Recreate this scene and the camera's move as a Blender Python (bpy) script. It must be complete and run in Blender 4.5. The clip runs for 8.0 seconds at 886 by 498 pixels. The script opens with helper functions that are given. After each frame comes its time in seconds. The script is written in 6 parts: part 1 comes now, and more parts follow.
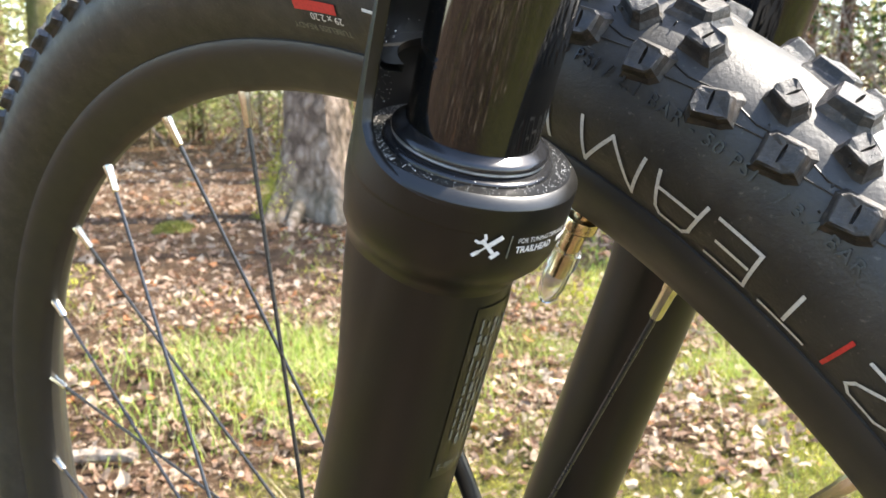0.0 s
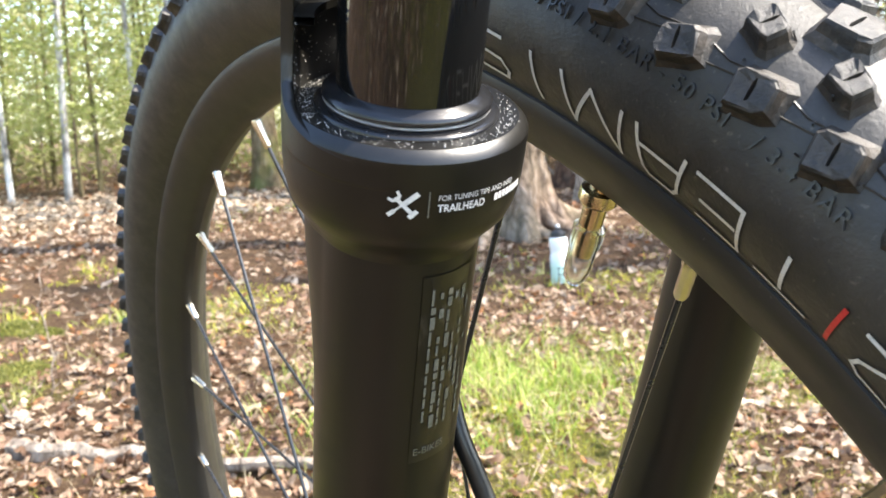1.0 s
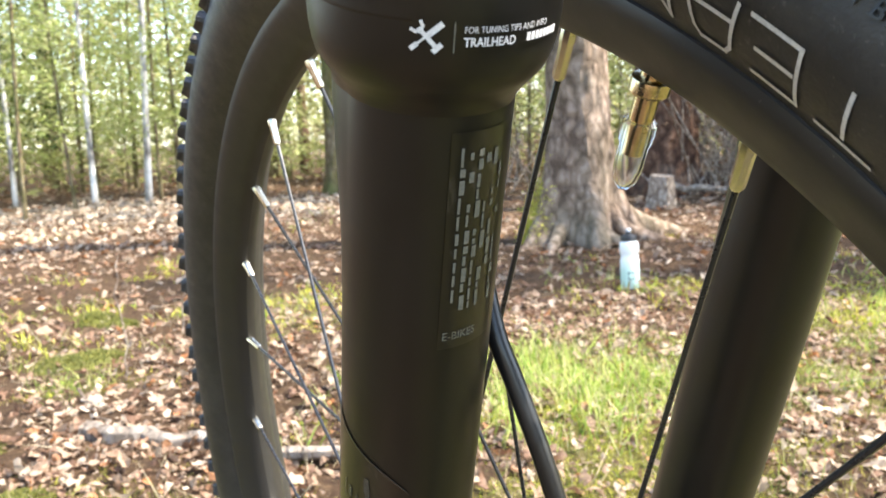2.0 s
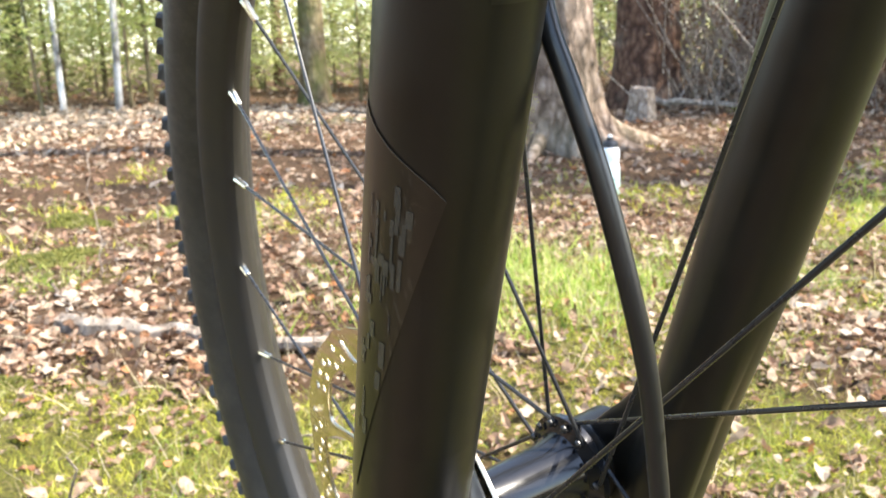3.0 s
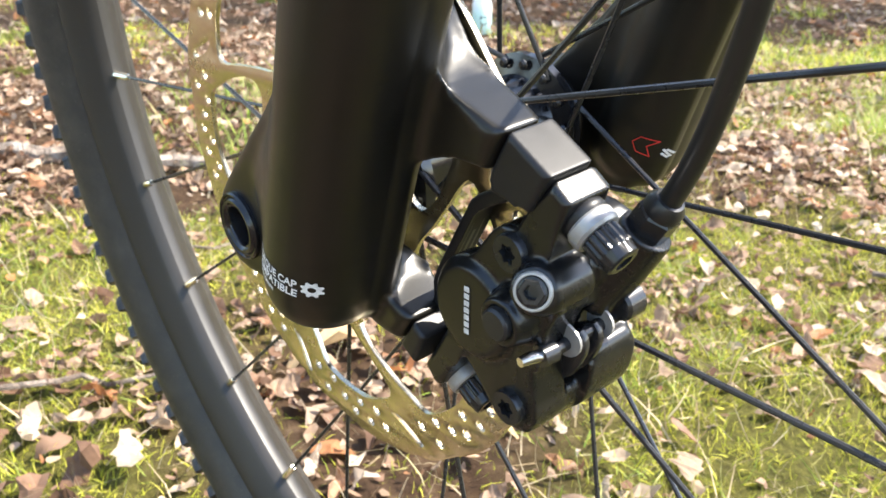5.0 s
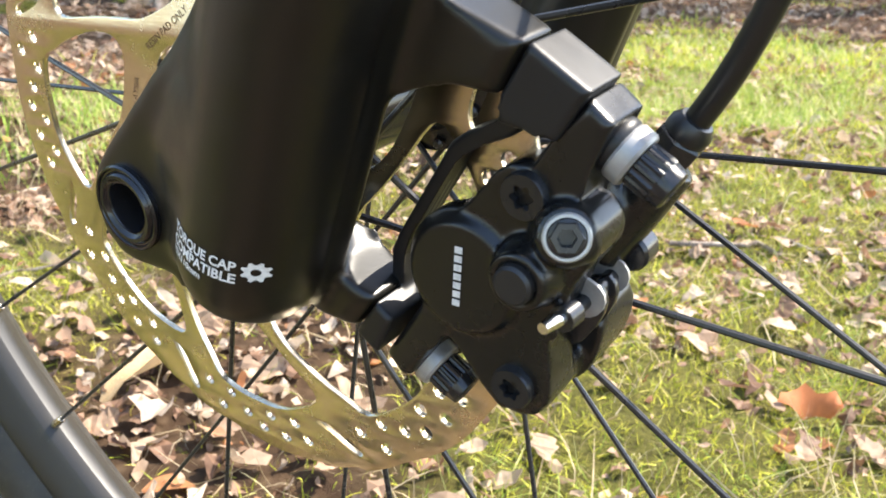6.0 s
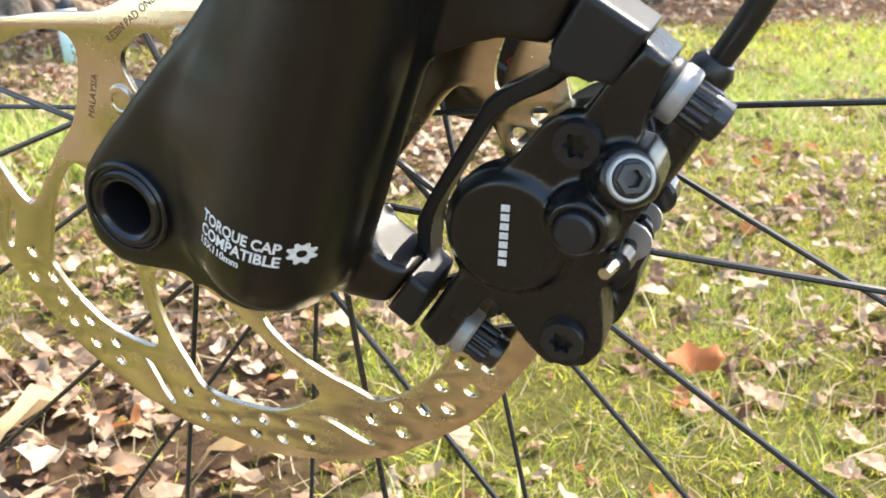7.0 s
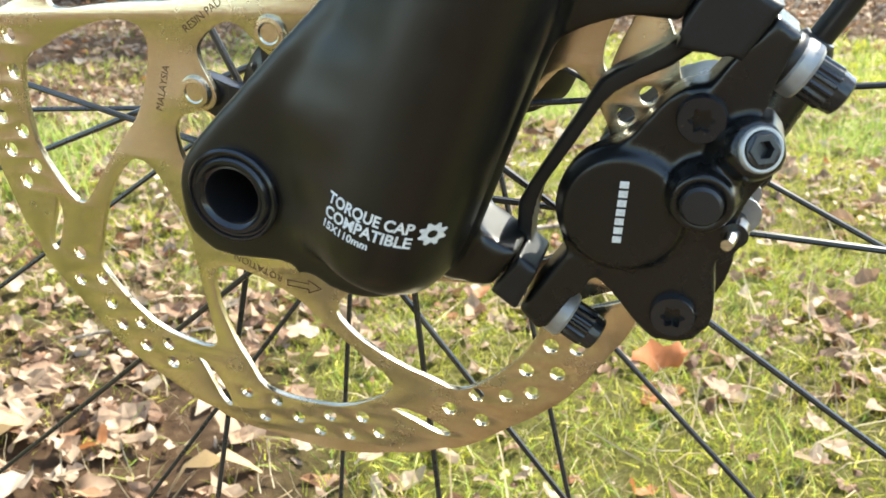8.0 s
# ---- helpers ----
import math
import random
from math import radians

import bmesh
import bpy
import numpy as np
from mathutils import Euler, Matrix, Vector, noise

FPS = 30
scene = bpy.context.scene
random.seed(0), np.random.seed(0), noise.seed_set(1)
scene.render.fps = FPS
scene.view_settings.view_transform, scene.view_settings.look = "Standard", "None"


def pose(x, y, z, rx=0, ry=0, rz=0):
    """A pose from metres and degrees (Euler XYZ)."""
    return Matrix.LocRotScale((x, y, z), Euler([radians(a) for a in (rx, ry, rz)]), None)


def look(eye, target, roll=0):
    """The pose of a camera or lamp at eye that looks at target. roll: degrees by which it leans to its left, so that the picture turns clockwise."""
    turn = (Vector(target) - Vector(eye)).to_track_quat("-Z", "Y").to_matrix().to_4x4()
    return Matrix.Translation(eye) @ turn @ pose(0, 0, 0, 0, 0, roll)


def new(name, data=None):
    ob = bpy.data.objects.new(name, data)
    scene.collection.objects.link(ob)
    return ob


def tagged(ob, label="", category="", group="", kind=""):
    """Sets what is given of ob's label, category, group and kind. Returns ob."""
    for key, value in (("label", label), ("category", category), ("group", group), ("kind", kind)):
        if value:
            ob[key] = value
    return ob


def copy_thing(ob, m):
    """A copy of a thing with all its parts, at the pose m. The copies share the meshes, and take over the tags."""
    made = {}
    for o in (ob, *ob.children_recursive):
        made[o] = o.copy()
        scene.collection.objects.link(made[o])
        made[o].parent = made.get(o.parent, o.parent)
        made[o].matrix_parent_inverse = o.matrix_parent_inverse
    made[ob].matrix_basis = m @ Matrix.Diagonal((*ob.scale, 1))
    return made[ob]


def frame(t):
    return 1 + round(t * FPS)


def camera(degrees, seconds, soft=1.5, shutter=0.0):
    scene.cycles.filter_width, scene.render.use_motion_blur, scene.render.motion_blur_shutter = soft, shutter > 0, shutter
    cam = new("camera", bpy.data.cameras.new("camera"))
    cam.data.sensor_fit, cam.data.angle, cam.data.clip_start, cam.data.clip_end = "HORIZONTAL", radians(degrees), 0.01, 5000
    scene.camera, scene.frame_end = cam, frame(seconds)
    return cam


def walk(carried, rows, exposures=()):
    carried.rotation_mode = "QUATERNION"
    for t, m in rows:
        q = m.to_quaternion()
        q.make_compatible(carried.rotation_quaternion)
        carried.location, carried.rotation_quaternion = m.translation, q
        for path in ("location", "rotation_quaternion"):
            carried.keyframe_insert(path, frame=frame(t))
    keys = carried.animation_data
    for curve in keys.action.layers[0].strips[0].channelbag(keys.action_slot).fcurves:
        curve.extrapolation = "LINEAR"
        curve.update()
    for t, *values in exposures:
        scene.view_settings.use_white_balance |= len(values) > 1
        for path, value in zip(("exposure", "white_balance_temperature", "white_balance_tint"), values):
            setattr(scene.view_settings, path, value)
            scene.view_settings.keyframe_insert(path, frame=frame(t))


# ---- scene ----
from mathutils import bvhtree

cam = camera(53.83, 8.0)
cam.data.dof.use_dof, cam.data.dof.focus_distance, cam.data.dof.aperture_fstop = True, 0.24, 40.0
PATH = [
    (0, (0.2820, -0.2856, 0.6554), (-0.0491, 0.0789, 0.5690), 0.19),
    (0.2, (0.2784, -0.2830, 0.6547), (-0.0526, 0.0810, 0.5659), 0.34),
    (0.3, (0.2801, -0.2785, 0.6559), (-0.0533, 0.0834, 0.5674), 0.32),
    (0.5, (0.2869, -0.2674, 0.6513), (-0.0546, 0.0886, 0.5698), 0.09),
    (1, (0.3104, -0.2382, 0.6408), (-0.0977, 0.0415, 0.5684), -2.90),
    (1.2, (0.3141, -0.2295, 0.6381), (-0.1073, 0.0306, 0.5689), -3.35),
    (2.3, (0.3035, -0.2285, 0.5930), (-0.1269, 0.0174, 0.5274), -2.38),
    (2.5, (0.2994, -0.2299, 0.5819), (-0.1274, 0.0191, 0.5059), -2.24),
    (3, (0.2816, -0.2328, 0.5534), (-0.1349, 0.0203, 0.4417), -1.60),
    (3.5, (0.2630, -0.2368, 0.5199), (-0.1409, 0.0256, 0.3857), -0.65),
    (4, (0.2418, -0.2342, 0.4858), (-0.1401, 0.0433, 0.3211), 0.45),
    (4.5, (0.2276, -0.2325, 0.4584), (-0.1356, 0.0587, 0.2759), 0.84),
    (5, (0.2189, -0.2248, 0.4416), (-0.1334, 0.0783, 0.2572), 0.87),
    (5.2, (0.2078, -0.2271, 0.4366), (-0.1309, 0.0916, 0.2529), 1.46),
    (6.3, (0.1546, -0.2336, 0.4112), (-0.0829, 0.1690, 0.2338), 0.13),
    (6.5, (0.1479, -0.2402, 0.4087), (-0.0773, 0.1696, 0.2317), -0.61),
    (7, (0.1330, -0.2504, 0.4089), (-0.0532, 0.1795, 0.2341), -1.46),
    (7.5, (0.1156, -0.2575, 0.4029), (-0.0501, 0.1814, 0.2301), -1.71),
    (8, (0.0982, -0.2667, 0.4039), (-0.0495, 0.1802, 0.2353), -1.38),
]
walk(cam, [(t, look(eye, target, roll)) for t, eye, target, roll in PATH], [(0, 2.48, 6650, 10), (2.5, 2.42, 6650, 10), (4.5, 2.34, 6650, 10), (6.5, 2.36, 6750, 10), (7.5, 2.30, 6950, 6), (8, 2.36, 6800, 2)])

# ---------------------------------------------------------------- light
SUN_AZ, SUN_EL = radians(52), radians(52)      # from +x towards +y, above the horizon
sun_dir = Vector((math.cos(SUN_EL) * math.cos(SUN_AZ), math.cos(SUN_EL) * math.sin(SUN_AZ), math.sin(SUN_EL)))
sun = new("sun", bpy.data.lights.new("sun", "SUN"))
sun.data.energy, sun.data.angle, sun.data.color = 3.4, radians(0.6), (1.0, 0.94, 0.84)
sun.matrix_world = look(sun_dir * 30, (0, 0, 0))

world = bpy.data.worlds.new("sky")
scene.world = world
world.use_nodes = True
wn, wl = world.node_tree.nodes, world.node_tree.links
sky = wn.new("ShaderNodeTexSky")
sky.sky_type, sky.sun_disc = "NISHITA", False
sky.sun_elevation, sky.sun_rotation = SUN_EL, math.pi / 2 - SUN_AZ
wl.new(sky.outputs[0], wn["Background"].inputs[0])
wn["Background"].inputs[1].default_value = 0.15

# ---------------------------------------------------------------- materials


class Mat:
    """A node material with a few short calls for noise, ramps and bump."""

    def __init__(self, name, rough=0.5, metal=0.0, color=(0.5, 0.5, 0.5), spec=0.5):
        self.m = bpy.data.materials.new(name)
        self.m.use_nodes = True
        self.n, self.l = self.m.node_tree.nodes, self.m.node_tree.links
        self.b = self.n["Principled BSDF"]
        self.set("Roughness", rough), self.set("Metallic", metal), self.set("Base Color", color), self.set("Specular IOR Level", spec)
        self.co = self.n.new("ShaderNodeTexCoord").outputs["Object"]

    def set(self, key, v):
        if isinstance(v, (int, float)):
            self.b.inputs[key].default_value = v
        elif isinstance(v, tuple):
            self.b.inputs[key].default_value = (*v, 1.0)
        else:
            self.l.new(v, self.b.inputs[key])
        return self

    def noise(self, scale, detail=4.0, rough=0.55, stretch=None, kind="noise"):
        node = self.n.new("ShaderNodeTexNoise" if kind == "noise" else "ShaderNodeTexVoronoi")
        node.inputs["Scale"].default_value = scale
        if kind == "noise":
            node.inputs["Detail"].default_value, node.inputs["Roughness"].default_value = detail, rough
        src = self.co
        if stretch:
            mp = self.n.new("ShaderNodeMapping")
            mp.inputs["Scale"].default_value = stretch
            self.l.new(self.co, mp.inputs[0])
            src = mp.outputs[0]
        self.l.new(src, node.inputs["Vector"])
        return node.outputs[0]

    def ramp(self, src, *stops):
        node = self.n.new("ShaderNodeValToRGB")
        el = node.color_ramp.elements
        while len(el) < len(stops):
            el.new(0.5)
        for e, (p, c) in zip(el, stops):
            e.position, e.color = p, (*(c if isinstance(c, tuple) else (c, c, c)), 1.0)
        self.l.new(src, node.inputs[0])
        return node.outputs[0]

    def mix(self, fac, a, b, mode="MIX"):
        node = self.n.new("ShaderNodeMix")
        node.data_type, node.blend_type = "RGBA", mode
        for sock, v in ((node.inputs[0], fac), (node.inputs[6], a), (node.inputs[7], b)):
            if isinstance(v, tuple):
                sock.default_value = (*v, 1.0)
            elif isinstance(v, (int, float)):
                sock.default_value = v
            else:
                self.l.new(v, sock)
        return node.outputs[2]

    def random(self, island=False):
        if island:
            return self.n.new("ShaderNodeNewGeometry").outputs["Random Per Island"]
        return self.n.new("ShaderNodeObjectInfo").outputs["Random"]

    def attr(self, name):
        node = self.n.new("ShaderNodeAttribute")
        node.attribute_name = name
        return node.outputs["Fac"]

    def bump(self, src, strength, dist):
        node = self.n.new("ShaderNodeBump")
        node.inputs["Strength"].default_value, node.inputs["Distance"].default_value = strength, dist
        self.l.new(src, node.inputs["Height"])
        self.l.new(node.outputs[0], self.b.inputs["Normal"])
        return self


def satin_black(name, base, rough, dust=0.12, bump=0.0):
    """Dark painted metal with fine dust specks and faint handling marks."""
    a = Mat(name, rough)
    specks = a.ramp(a.noise(900, 2.0, 0.6), (0.70, 0.0), (0.78, 1.0))
    smear = a.ramp(a.noise(28, 5.0, 0.6), (0.40, 0.0), (0.75, 1.0))
    c = a.mix(a.mix(dust, (0, 0, 0), specks), base, (0.25, 0.23, 0.20))
    a.set("Base Color", a.mix(a.mix(0.10, (0, 0, 0), smear), c, tuple(v * 2.0 + 0.002 for v in base)))
    a.set("Roughness", a.ramp(a.noise(60, 6.0, 0.6), (0.3, rough - 0.05), (0.75, rough + 0.09)))
    if bump:
        a.bump(a.noise(1500, 2.0), bump, 0.0003)
    return a.m


M_PAINT = satin_black("fork_paint", (0.0056, 0.0050, 0.0039), 0.34, 0.03, 0.05)
M_PAINT.node_tree.nodes["Principled BSDF"].inputs["Specular IOR Level"].default_value = 0.5
M_CALIPER = satin_black("caliper_paint", (0.0065, 0.0065, 0.0065), 0.27, 0.03, 0.06)
M_ADAPTER = satin_black("adapter_anodised", (0.010, 0.010, 0.011), 0.40, 0.05, 0.05)
M_ADAPTER.node_tree.nodes["Principled BSDF"].inputs["Specular IOR Level"].default_value = 0.4
M_RIM = satin_black("rim_anodised", (0.018, 0.0160, 0.0135), 0.46, 0.22, 0.08)
M_SEAL = satin_black("seal_rubber", (0.010, 0.010, 0.011), 0.20, 0.10)
M_BOLT = satin_black("black_bolt_steel", (0.014, 0.014, 0.015), 0.24, 0.06)
M_HOSE = satin_black("hose_rubber", (0.011, 0.011, 0.011), 0.33, 0.10)
M_SPOKE = satin_black("black_spoke_steel", (0.020, 0.020, 0.021), 0.27, 0.10)
M_HUB = satin_black("hub_anodised", (0.010, 0.010, 0.011), 0.16, 0.08)

a = Mat("stanchion_black", 0.08, 0.0, (0.006, 0.006, 0.006), 0.9)
a.set("Roughness", a.ramp(a.noise(45, 3.0, 0.6), (0.35, 0.045), (0.8, 0.085)))
a.set("Base Color", a.mix(a.ramp(a.noise(520, 3.0, 0.7), (0.72, 0.0), (0.80, 0.7)), (0.006, 0.006, 0.006), (0.12, 0.11, 0.10)))
M_STANCHION = a.m

a = Mat("tyre_rubber", 0.55)
dust = a.ramp(a.noise(70, 6.0, 0.65), (0.42, 0.0), (0.80, 1.0))
specks = a.ramp(a.noise(620, 3.0, 0.6), (0.64, 0.0), (0.74, 1.0))
c = a.mix(dust, (0.020, 0.0185, 0.0165), (0.046, 0.041, 0.034))
a.set("Base Color", a.mix(a.mix(0.30, (0, 0, 0), specks), c, (0.24, 0.21, 0.17)))
a.set("Roughness", a.ramp(a.noise(160, 4.0), (0.3, 0.42), (0.7, 0.55)))
a.bump(a.noise(750, 5.0, 0.7), 0.35, 0.0006)
M_TYRE = a.m

a = Mat("knob_rubber", 0.42)
dust = a.ramp(a.noise(140, 6.0, 0.7), (0.40, 0.0), (0.72, 1.0))
c = a.mix(dust, (0.013, 0.0125, 0.012), (0.070, 0.056, 0.043))
a.set("Base Color", a.mix(a.mix(0.35, (0, 0, 0), a.ramp(a.noise(520, 3.0), (0.62, 0.0), (0.74, 1.0))), c, (0.22, 0.18, 0.14)))
a.bump(a.noise(420, 6.0, 0.75), 0.6, 0.0010)
M_KNOB = a.m

a = Mat("rotor_steel", 0.28, 1.0, (0.70, 0.66, 0.60))
a.set("Base Color", a.ramp(a.noise(22, 5.0, 0.6), (0.3, (0.63, 0.55, 0.40)), (0.75, (0.80, 0.73, 0.56))))
a.set("Roughness", a.ramp(a.noise(90, 6.0, 0.7), (0.3, 0.20), (0.8, 0.32)))
a.bump(a.noise(260, 3.0, 0.6, (1.0, 1.0, 9.0)), 0.10, 0.0004)
M_ROTOR = a.m

a = Mat("bright_steel", 0.22, 1.0, (0.72, 0.70, 0.67))
a.bump(a.noise(900, 3.0), 0.08, 0.0003)
M_STEEL = a.m
a = Mat("grey_washer_alloy", 0.40, 0.35, (0.62, 0.61, 0.60))
a.set("Base Color", a.ramp(a.noise(240, 4.0), (0.3, (0.26, 0.25, 0.24)), (0.8, (0.42, 0.41, 0.40))))
M_WASHER = a.m
a = Mat("worn_ring_alloy", 0.42, 0.5, (0.42, 0.42, 0.41))
a.bump(a.noise(700, 3.0), 0.10, 0.0003)
M_RING = a.m
# silver nipples; the ground's golden reflection is put into their warm tint
a = Mat("nipple_silver", 0.25, 1.0, (0.74, 0.68, 0.56))
a.bump(a.noise(800, 3.0), 0.10, 0.0003)
M_NIPPLE = a.m
a = Mat("valve_brass", 0.20, 1.0, (0.68, 0.56, 0.36))
a.set("Roughness", a.ramp(a.noise(300, 4.0), (0.3, 0.15), (0.8, 0.33)))
M_BRASS = a.m
a = Mat("clear_plastic", 0.08, 0.0, (0.95, 0.95, 0.95))
a.set("Transmission Weight", 1.0), a.set("IOR", 1.42)
M_CLEAR = a.m


def ink(name, color, rough=0.5):
    a = Mat(name, rough)
    a.set("Base Color", a.ramp(a.noise(1200, 3.0, 0.7), (0.30, tuple(v * 0.72 for v in color)), (0.55, color)))
    return a.m


M_WHITE = ink("white_ink", (0.72, 0.72, 0.71))
M_GREYINK = ink("grey_ink", (0.16, 0.16, 0.13))
M_GRIT = ink("pale_grit", (0.55, 0.53, 0.50))
M_TYREINK = ink("tyre_white_ink", (0.60, 0.59, 0.56))
M_RED = ink("red_ink", (0.55, 0.035, 0.030))
M_ETCH = Mat("etched_brown", 0.6, 0.3, (0.15, 0.085, 0.045)).m
M_EMBOSS = Mat("moulded_rubber", 0.34, 0.0, (0.020, 0.020, 0.021)).m

a = Mat("clear_decal", 0.28, 0.0, (0.009, 0.008, 0.006), 0.8)
# streaky reflections are put into the colour as paler bands
streak = a.ramp(a.noise(60, 4.0, 0.6, (5.0, 5.0, 0.5)), (0.60, 0.0), (0.66, 1.0))
a.set("Base Color", a.mix(streak, (0.0045, 0.0042, 0.0036), (0.026, 0.023, 0.018)))
M_DECAL = a.m

# forest
a = Mat("forest_soil", 0.95, 0.0, spec=0.15)
litter = a.ramp(a.noise(24, 8.0, 0.75), (0.28, (0.075, 0.043, 0.027)), (0.5, (0.18, 0.108, 0.066)), (0.72, (0.32, 0.22, 0.14)))
chips = a.ramp(a.noise(55, 2.0, 0.6, None, "voronoi"), (0.0, (0.42, 0.30, 0.20)), (0.35, (0.16, 0.10, 0.06)), (0.8, (0.05, 0.03, 0.02)))
moss = a.ramp(a.noise(140, 6.0, 0.75), (0.32, (0.060, 0.065, 0.014)), (0.55, (0.20, 0.20, 0.038)), (0.75, (0.36, 0.33, 0.085)))
base = a.mix(1.0, a.mix(0.5, litter, chips), a.ramp(a.noise(1.6, 6.0, 0.7), (0.35, (0.50, 0.48, 0.42)), (0.65, (0.85, 0.82, 0.74))), "MULTIPLY")
a.set("Base Color", a.mix(a.ramp(a.attr("green"), (0.35, 0.0), (0.85, 0.7)), base, moss))
a.bump(a.noise(70, 10.0, 0.8), 1.0, 0.03)
M_GROUND = a.m

def leaf_mat(name, island, orange=()):
    a = Mat(name, 0.62, 0.0, spec=0.35)
    tone = a.ramp(a.random(island), (0.0, (0.13, 0.066, 0.036)), (0.22, (0.26, 0.150, 0.092)), (0.50, (0.36, 0.245, 0.162)), (0.76, (0.45, 0.330, 0.230)), (0.92, (0.56, 0.45, 0.34)), (0.95, (0.42, 0.17, 0.06)), (1.0, (0.24, 0.12, 0.06))) if not orange else a.ramp(a.random(island), (0.0, orange[0]), (1.0, orange[1]))
    blot = a.ramp(a.noise(90, 5.0, 0.6), (0.35, 0.55), (0.65, 1.0))
    a.set("Base Color", a.mix(1.0, tone, blot, "MULTIPLY"))
    a.set("Subsurface Weight", 0.0)
    a.bump(a.noise(160, 4.0), 0.25, 0.002)
    tr = a.n.new("ShaderNodeBsdfTranslucent")
    a.l.new(tone, tr.inputs[0])
    ms = a.n.new("ShaderNodeMixShader")
    ms.inputs[0].default_value = 0.30
    a.l.new(a.b.outputs[0], ms.inputs[1]), a.l.new(tr.outputs[0], ms.inputs[2])
    a.l.new(ms.outputs[0], a.n["Material Output"].inputs[0])
    return a.m


M_LEAF = leaf_mat("dry_leaf", False)
M_LITTER = leaf_mat("dry_leaf_litter", True)
M_ORANGELEAF = leaf_mat("orange_leaf", False, ((0.52, 0.10, 0.025), (0.55, 0.20, 0.07)))
M_TANLEAF = leaf_mat("tan_leaf", False, ((0.48, 0.31, 0.15), (0.56, 0.40, 0.22)))


def green_mat(name, stops, trans=0.35):
    a = Mat(name, 0.6, 0.0, spec=0.3)
    tone = a.ramp(a.random(True), *stops)
    a.set("Base Color", tone)
    tr = a.n.new("ShaderNodeBsdfTranslucent")
    a.l.new(tone, tr.inputs[0])
    ms = a.n.new("ShaderNodeMixShader")
    ms.inputs[0].default_value = trans
    a.l.new(a.b.outputs[0], ms.inputs[1]), a.l.new(tr.outputs[0], ms.inputs[2])
    a.l.new(ms.outputs[0], a.n["Material Output"].inputs[0])
    return a.m


M_GRASS = green_mat("grass_blades", ((0.0, (0.13, 0.22, 0.030)), (0.35, (0.24, 0.35, 0.052)), (0.65, (0.38, 0.45, 0.090)), (0.85, (0.52, 0.50, 0.18)), (1.0, (0.62, 0.54, 0.32))), 0.40)
M_STRAW = green_mat("dry_grass", ((0.0, (0.30, 0.22, 0.12)), (0.6, (0.50, 0.40, 0.25)), (1.0, (0.62, 0.53, 0.36))))
M_MOSS = green_mat("moss_tufts", ((0.0, (0.20, 0.24, 0.025)), (0.45, (0.44, 0.45, 0.045)), (0.85, (0.60, 0.56, 0.075)), (1.0, (0.60, 0.50, 0.18))), 0.34)
M_CUSHION = green_mat("moss_cushion_green", ((0.0, (0.050, 0.060, 0.012)), (0.5, (0.13, 0.135, 0.028)), (1.0, (0.25, 0.23, 0.060))), 0.2)
M_PALE = green_mat("bleached_leaves", ((0.0, (0.34, 0.245, 0.16)), (0.5, (0.50, 0.39, 0.28)), (1.0, (0.62, 0.52, 0.40))), 0.3)
M_NEEDLE = green_mat("conifer_foliage", ((0.0, (0.030, 0.055, 0.012)), (0.6, (0.075, 0.115, 0.022)), (1.0, (0.15, 0.18, 0.045))))
M_SPRING = green_mat("spring_foliage", ((0.0, (0.26, 0.31, 0.08)), (0.6, (0.43, 0.48, 0.16)), (1.0, (0.58, 0.57, 0.30))), 0.5)
M_BRUSH = green_mat("dead_brush", ((0.0, (0.075, 0.036, 0.018)), (0.6, (0.17, 0.085, 0.042)), (1.0, (0.30, 0.18, 0.095))))


def bark_mat(name, dark, mid, light, scale, green=0.0):
    a = Mat(name, 0.9, 0.0, spec=0.2)
    warp = a.n.new("ShaderNodeMixRGB")
    warp.blend_type, warp.inputs[0].default_value = "ADD", 0.09
    nz = a.n.new("ShaderNodeTexNoise")
    nz.inputs["Scale"].default_value, nz.inputs["Detail"].default_value = 9.0, 6.0
    a.l.new(a.co, nz.inputs["Vector"])
    a.l.new(a.co, warp.inputs[1]), a.l.new(nz.outputs[1], warp.inputs[2])
    keep = a.co
    a.co = warp.outputs[0]
    flakes = a.noise(scale, 0, 0, (1.0, 1.0, 0.50), "voronoi")
    fine = a.noise(scale * 2.2, 8.0, 0.7, (1.0, 1.0, 0.6))
    a.co = keep
    plates = a.mix(0.55, a.ramp(flakes, (0.1, 1.0), (0.75, 0.0)), fine)
    c = a.ramp(plates, (0.22, dark), (0.50, mid), (0.78, light))
    lich = a.ramp(a.noise(3.2, 6.0, 0.6), (0.50, 0.0), (0.66, 0.8))
    c = a.mix(lich, c, a.mix(0.22, c, (0.36, 0.35, 0.30)))
    if green:
        c = a.mix(a.mix(green, (0, 0, 0), a.ramp(a.noise(2.2, 5.0), (0.42, 0.0), (0.60, 1.0))), c, (0.10, 0.12, 0.025))
    a.set("Base Color", c)
    a.bump(plates, 1.0, 0.03)
    return a.m


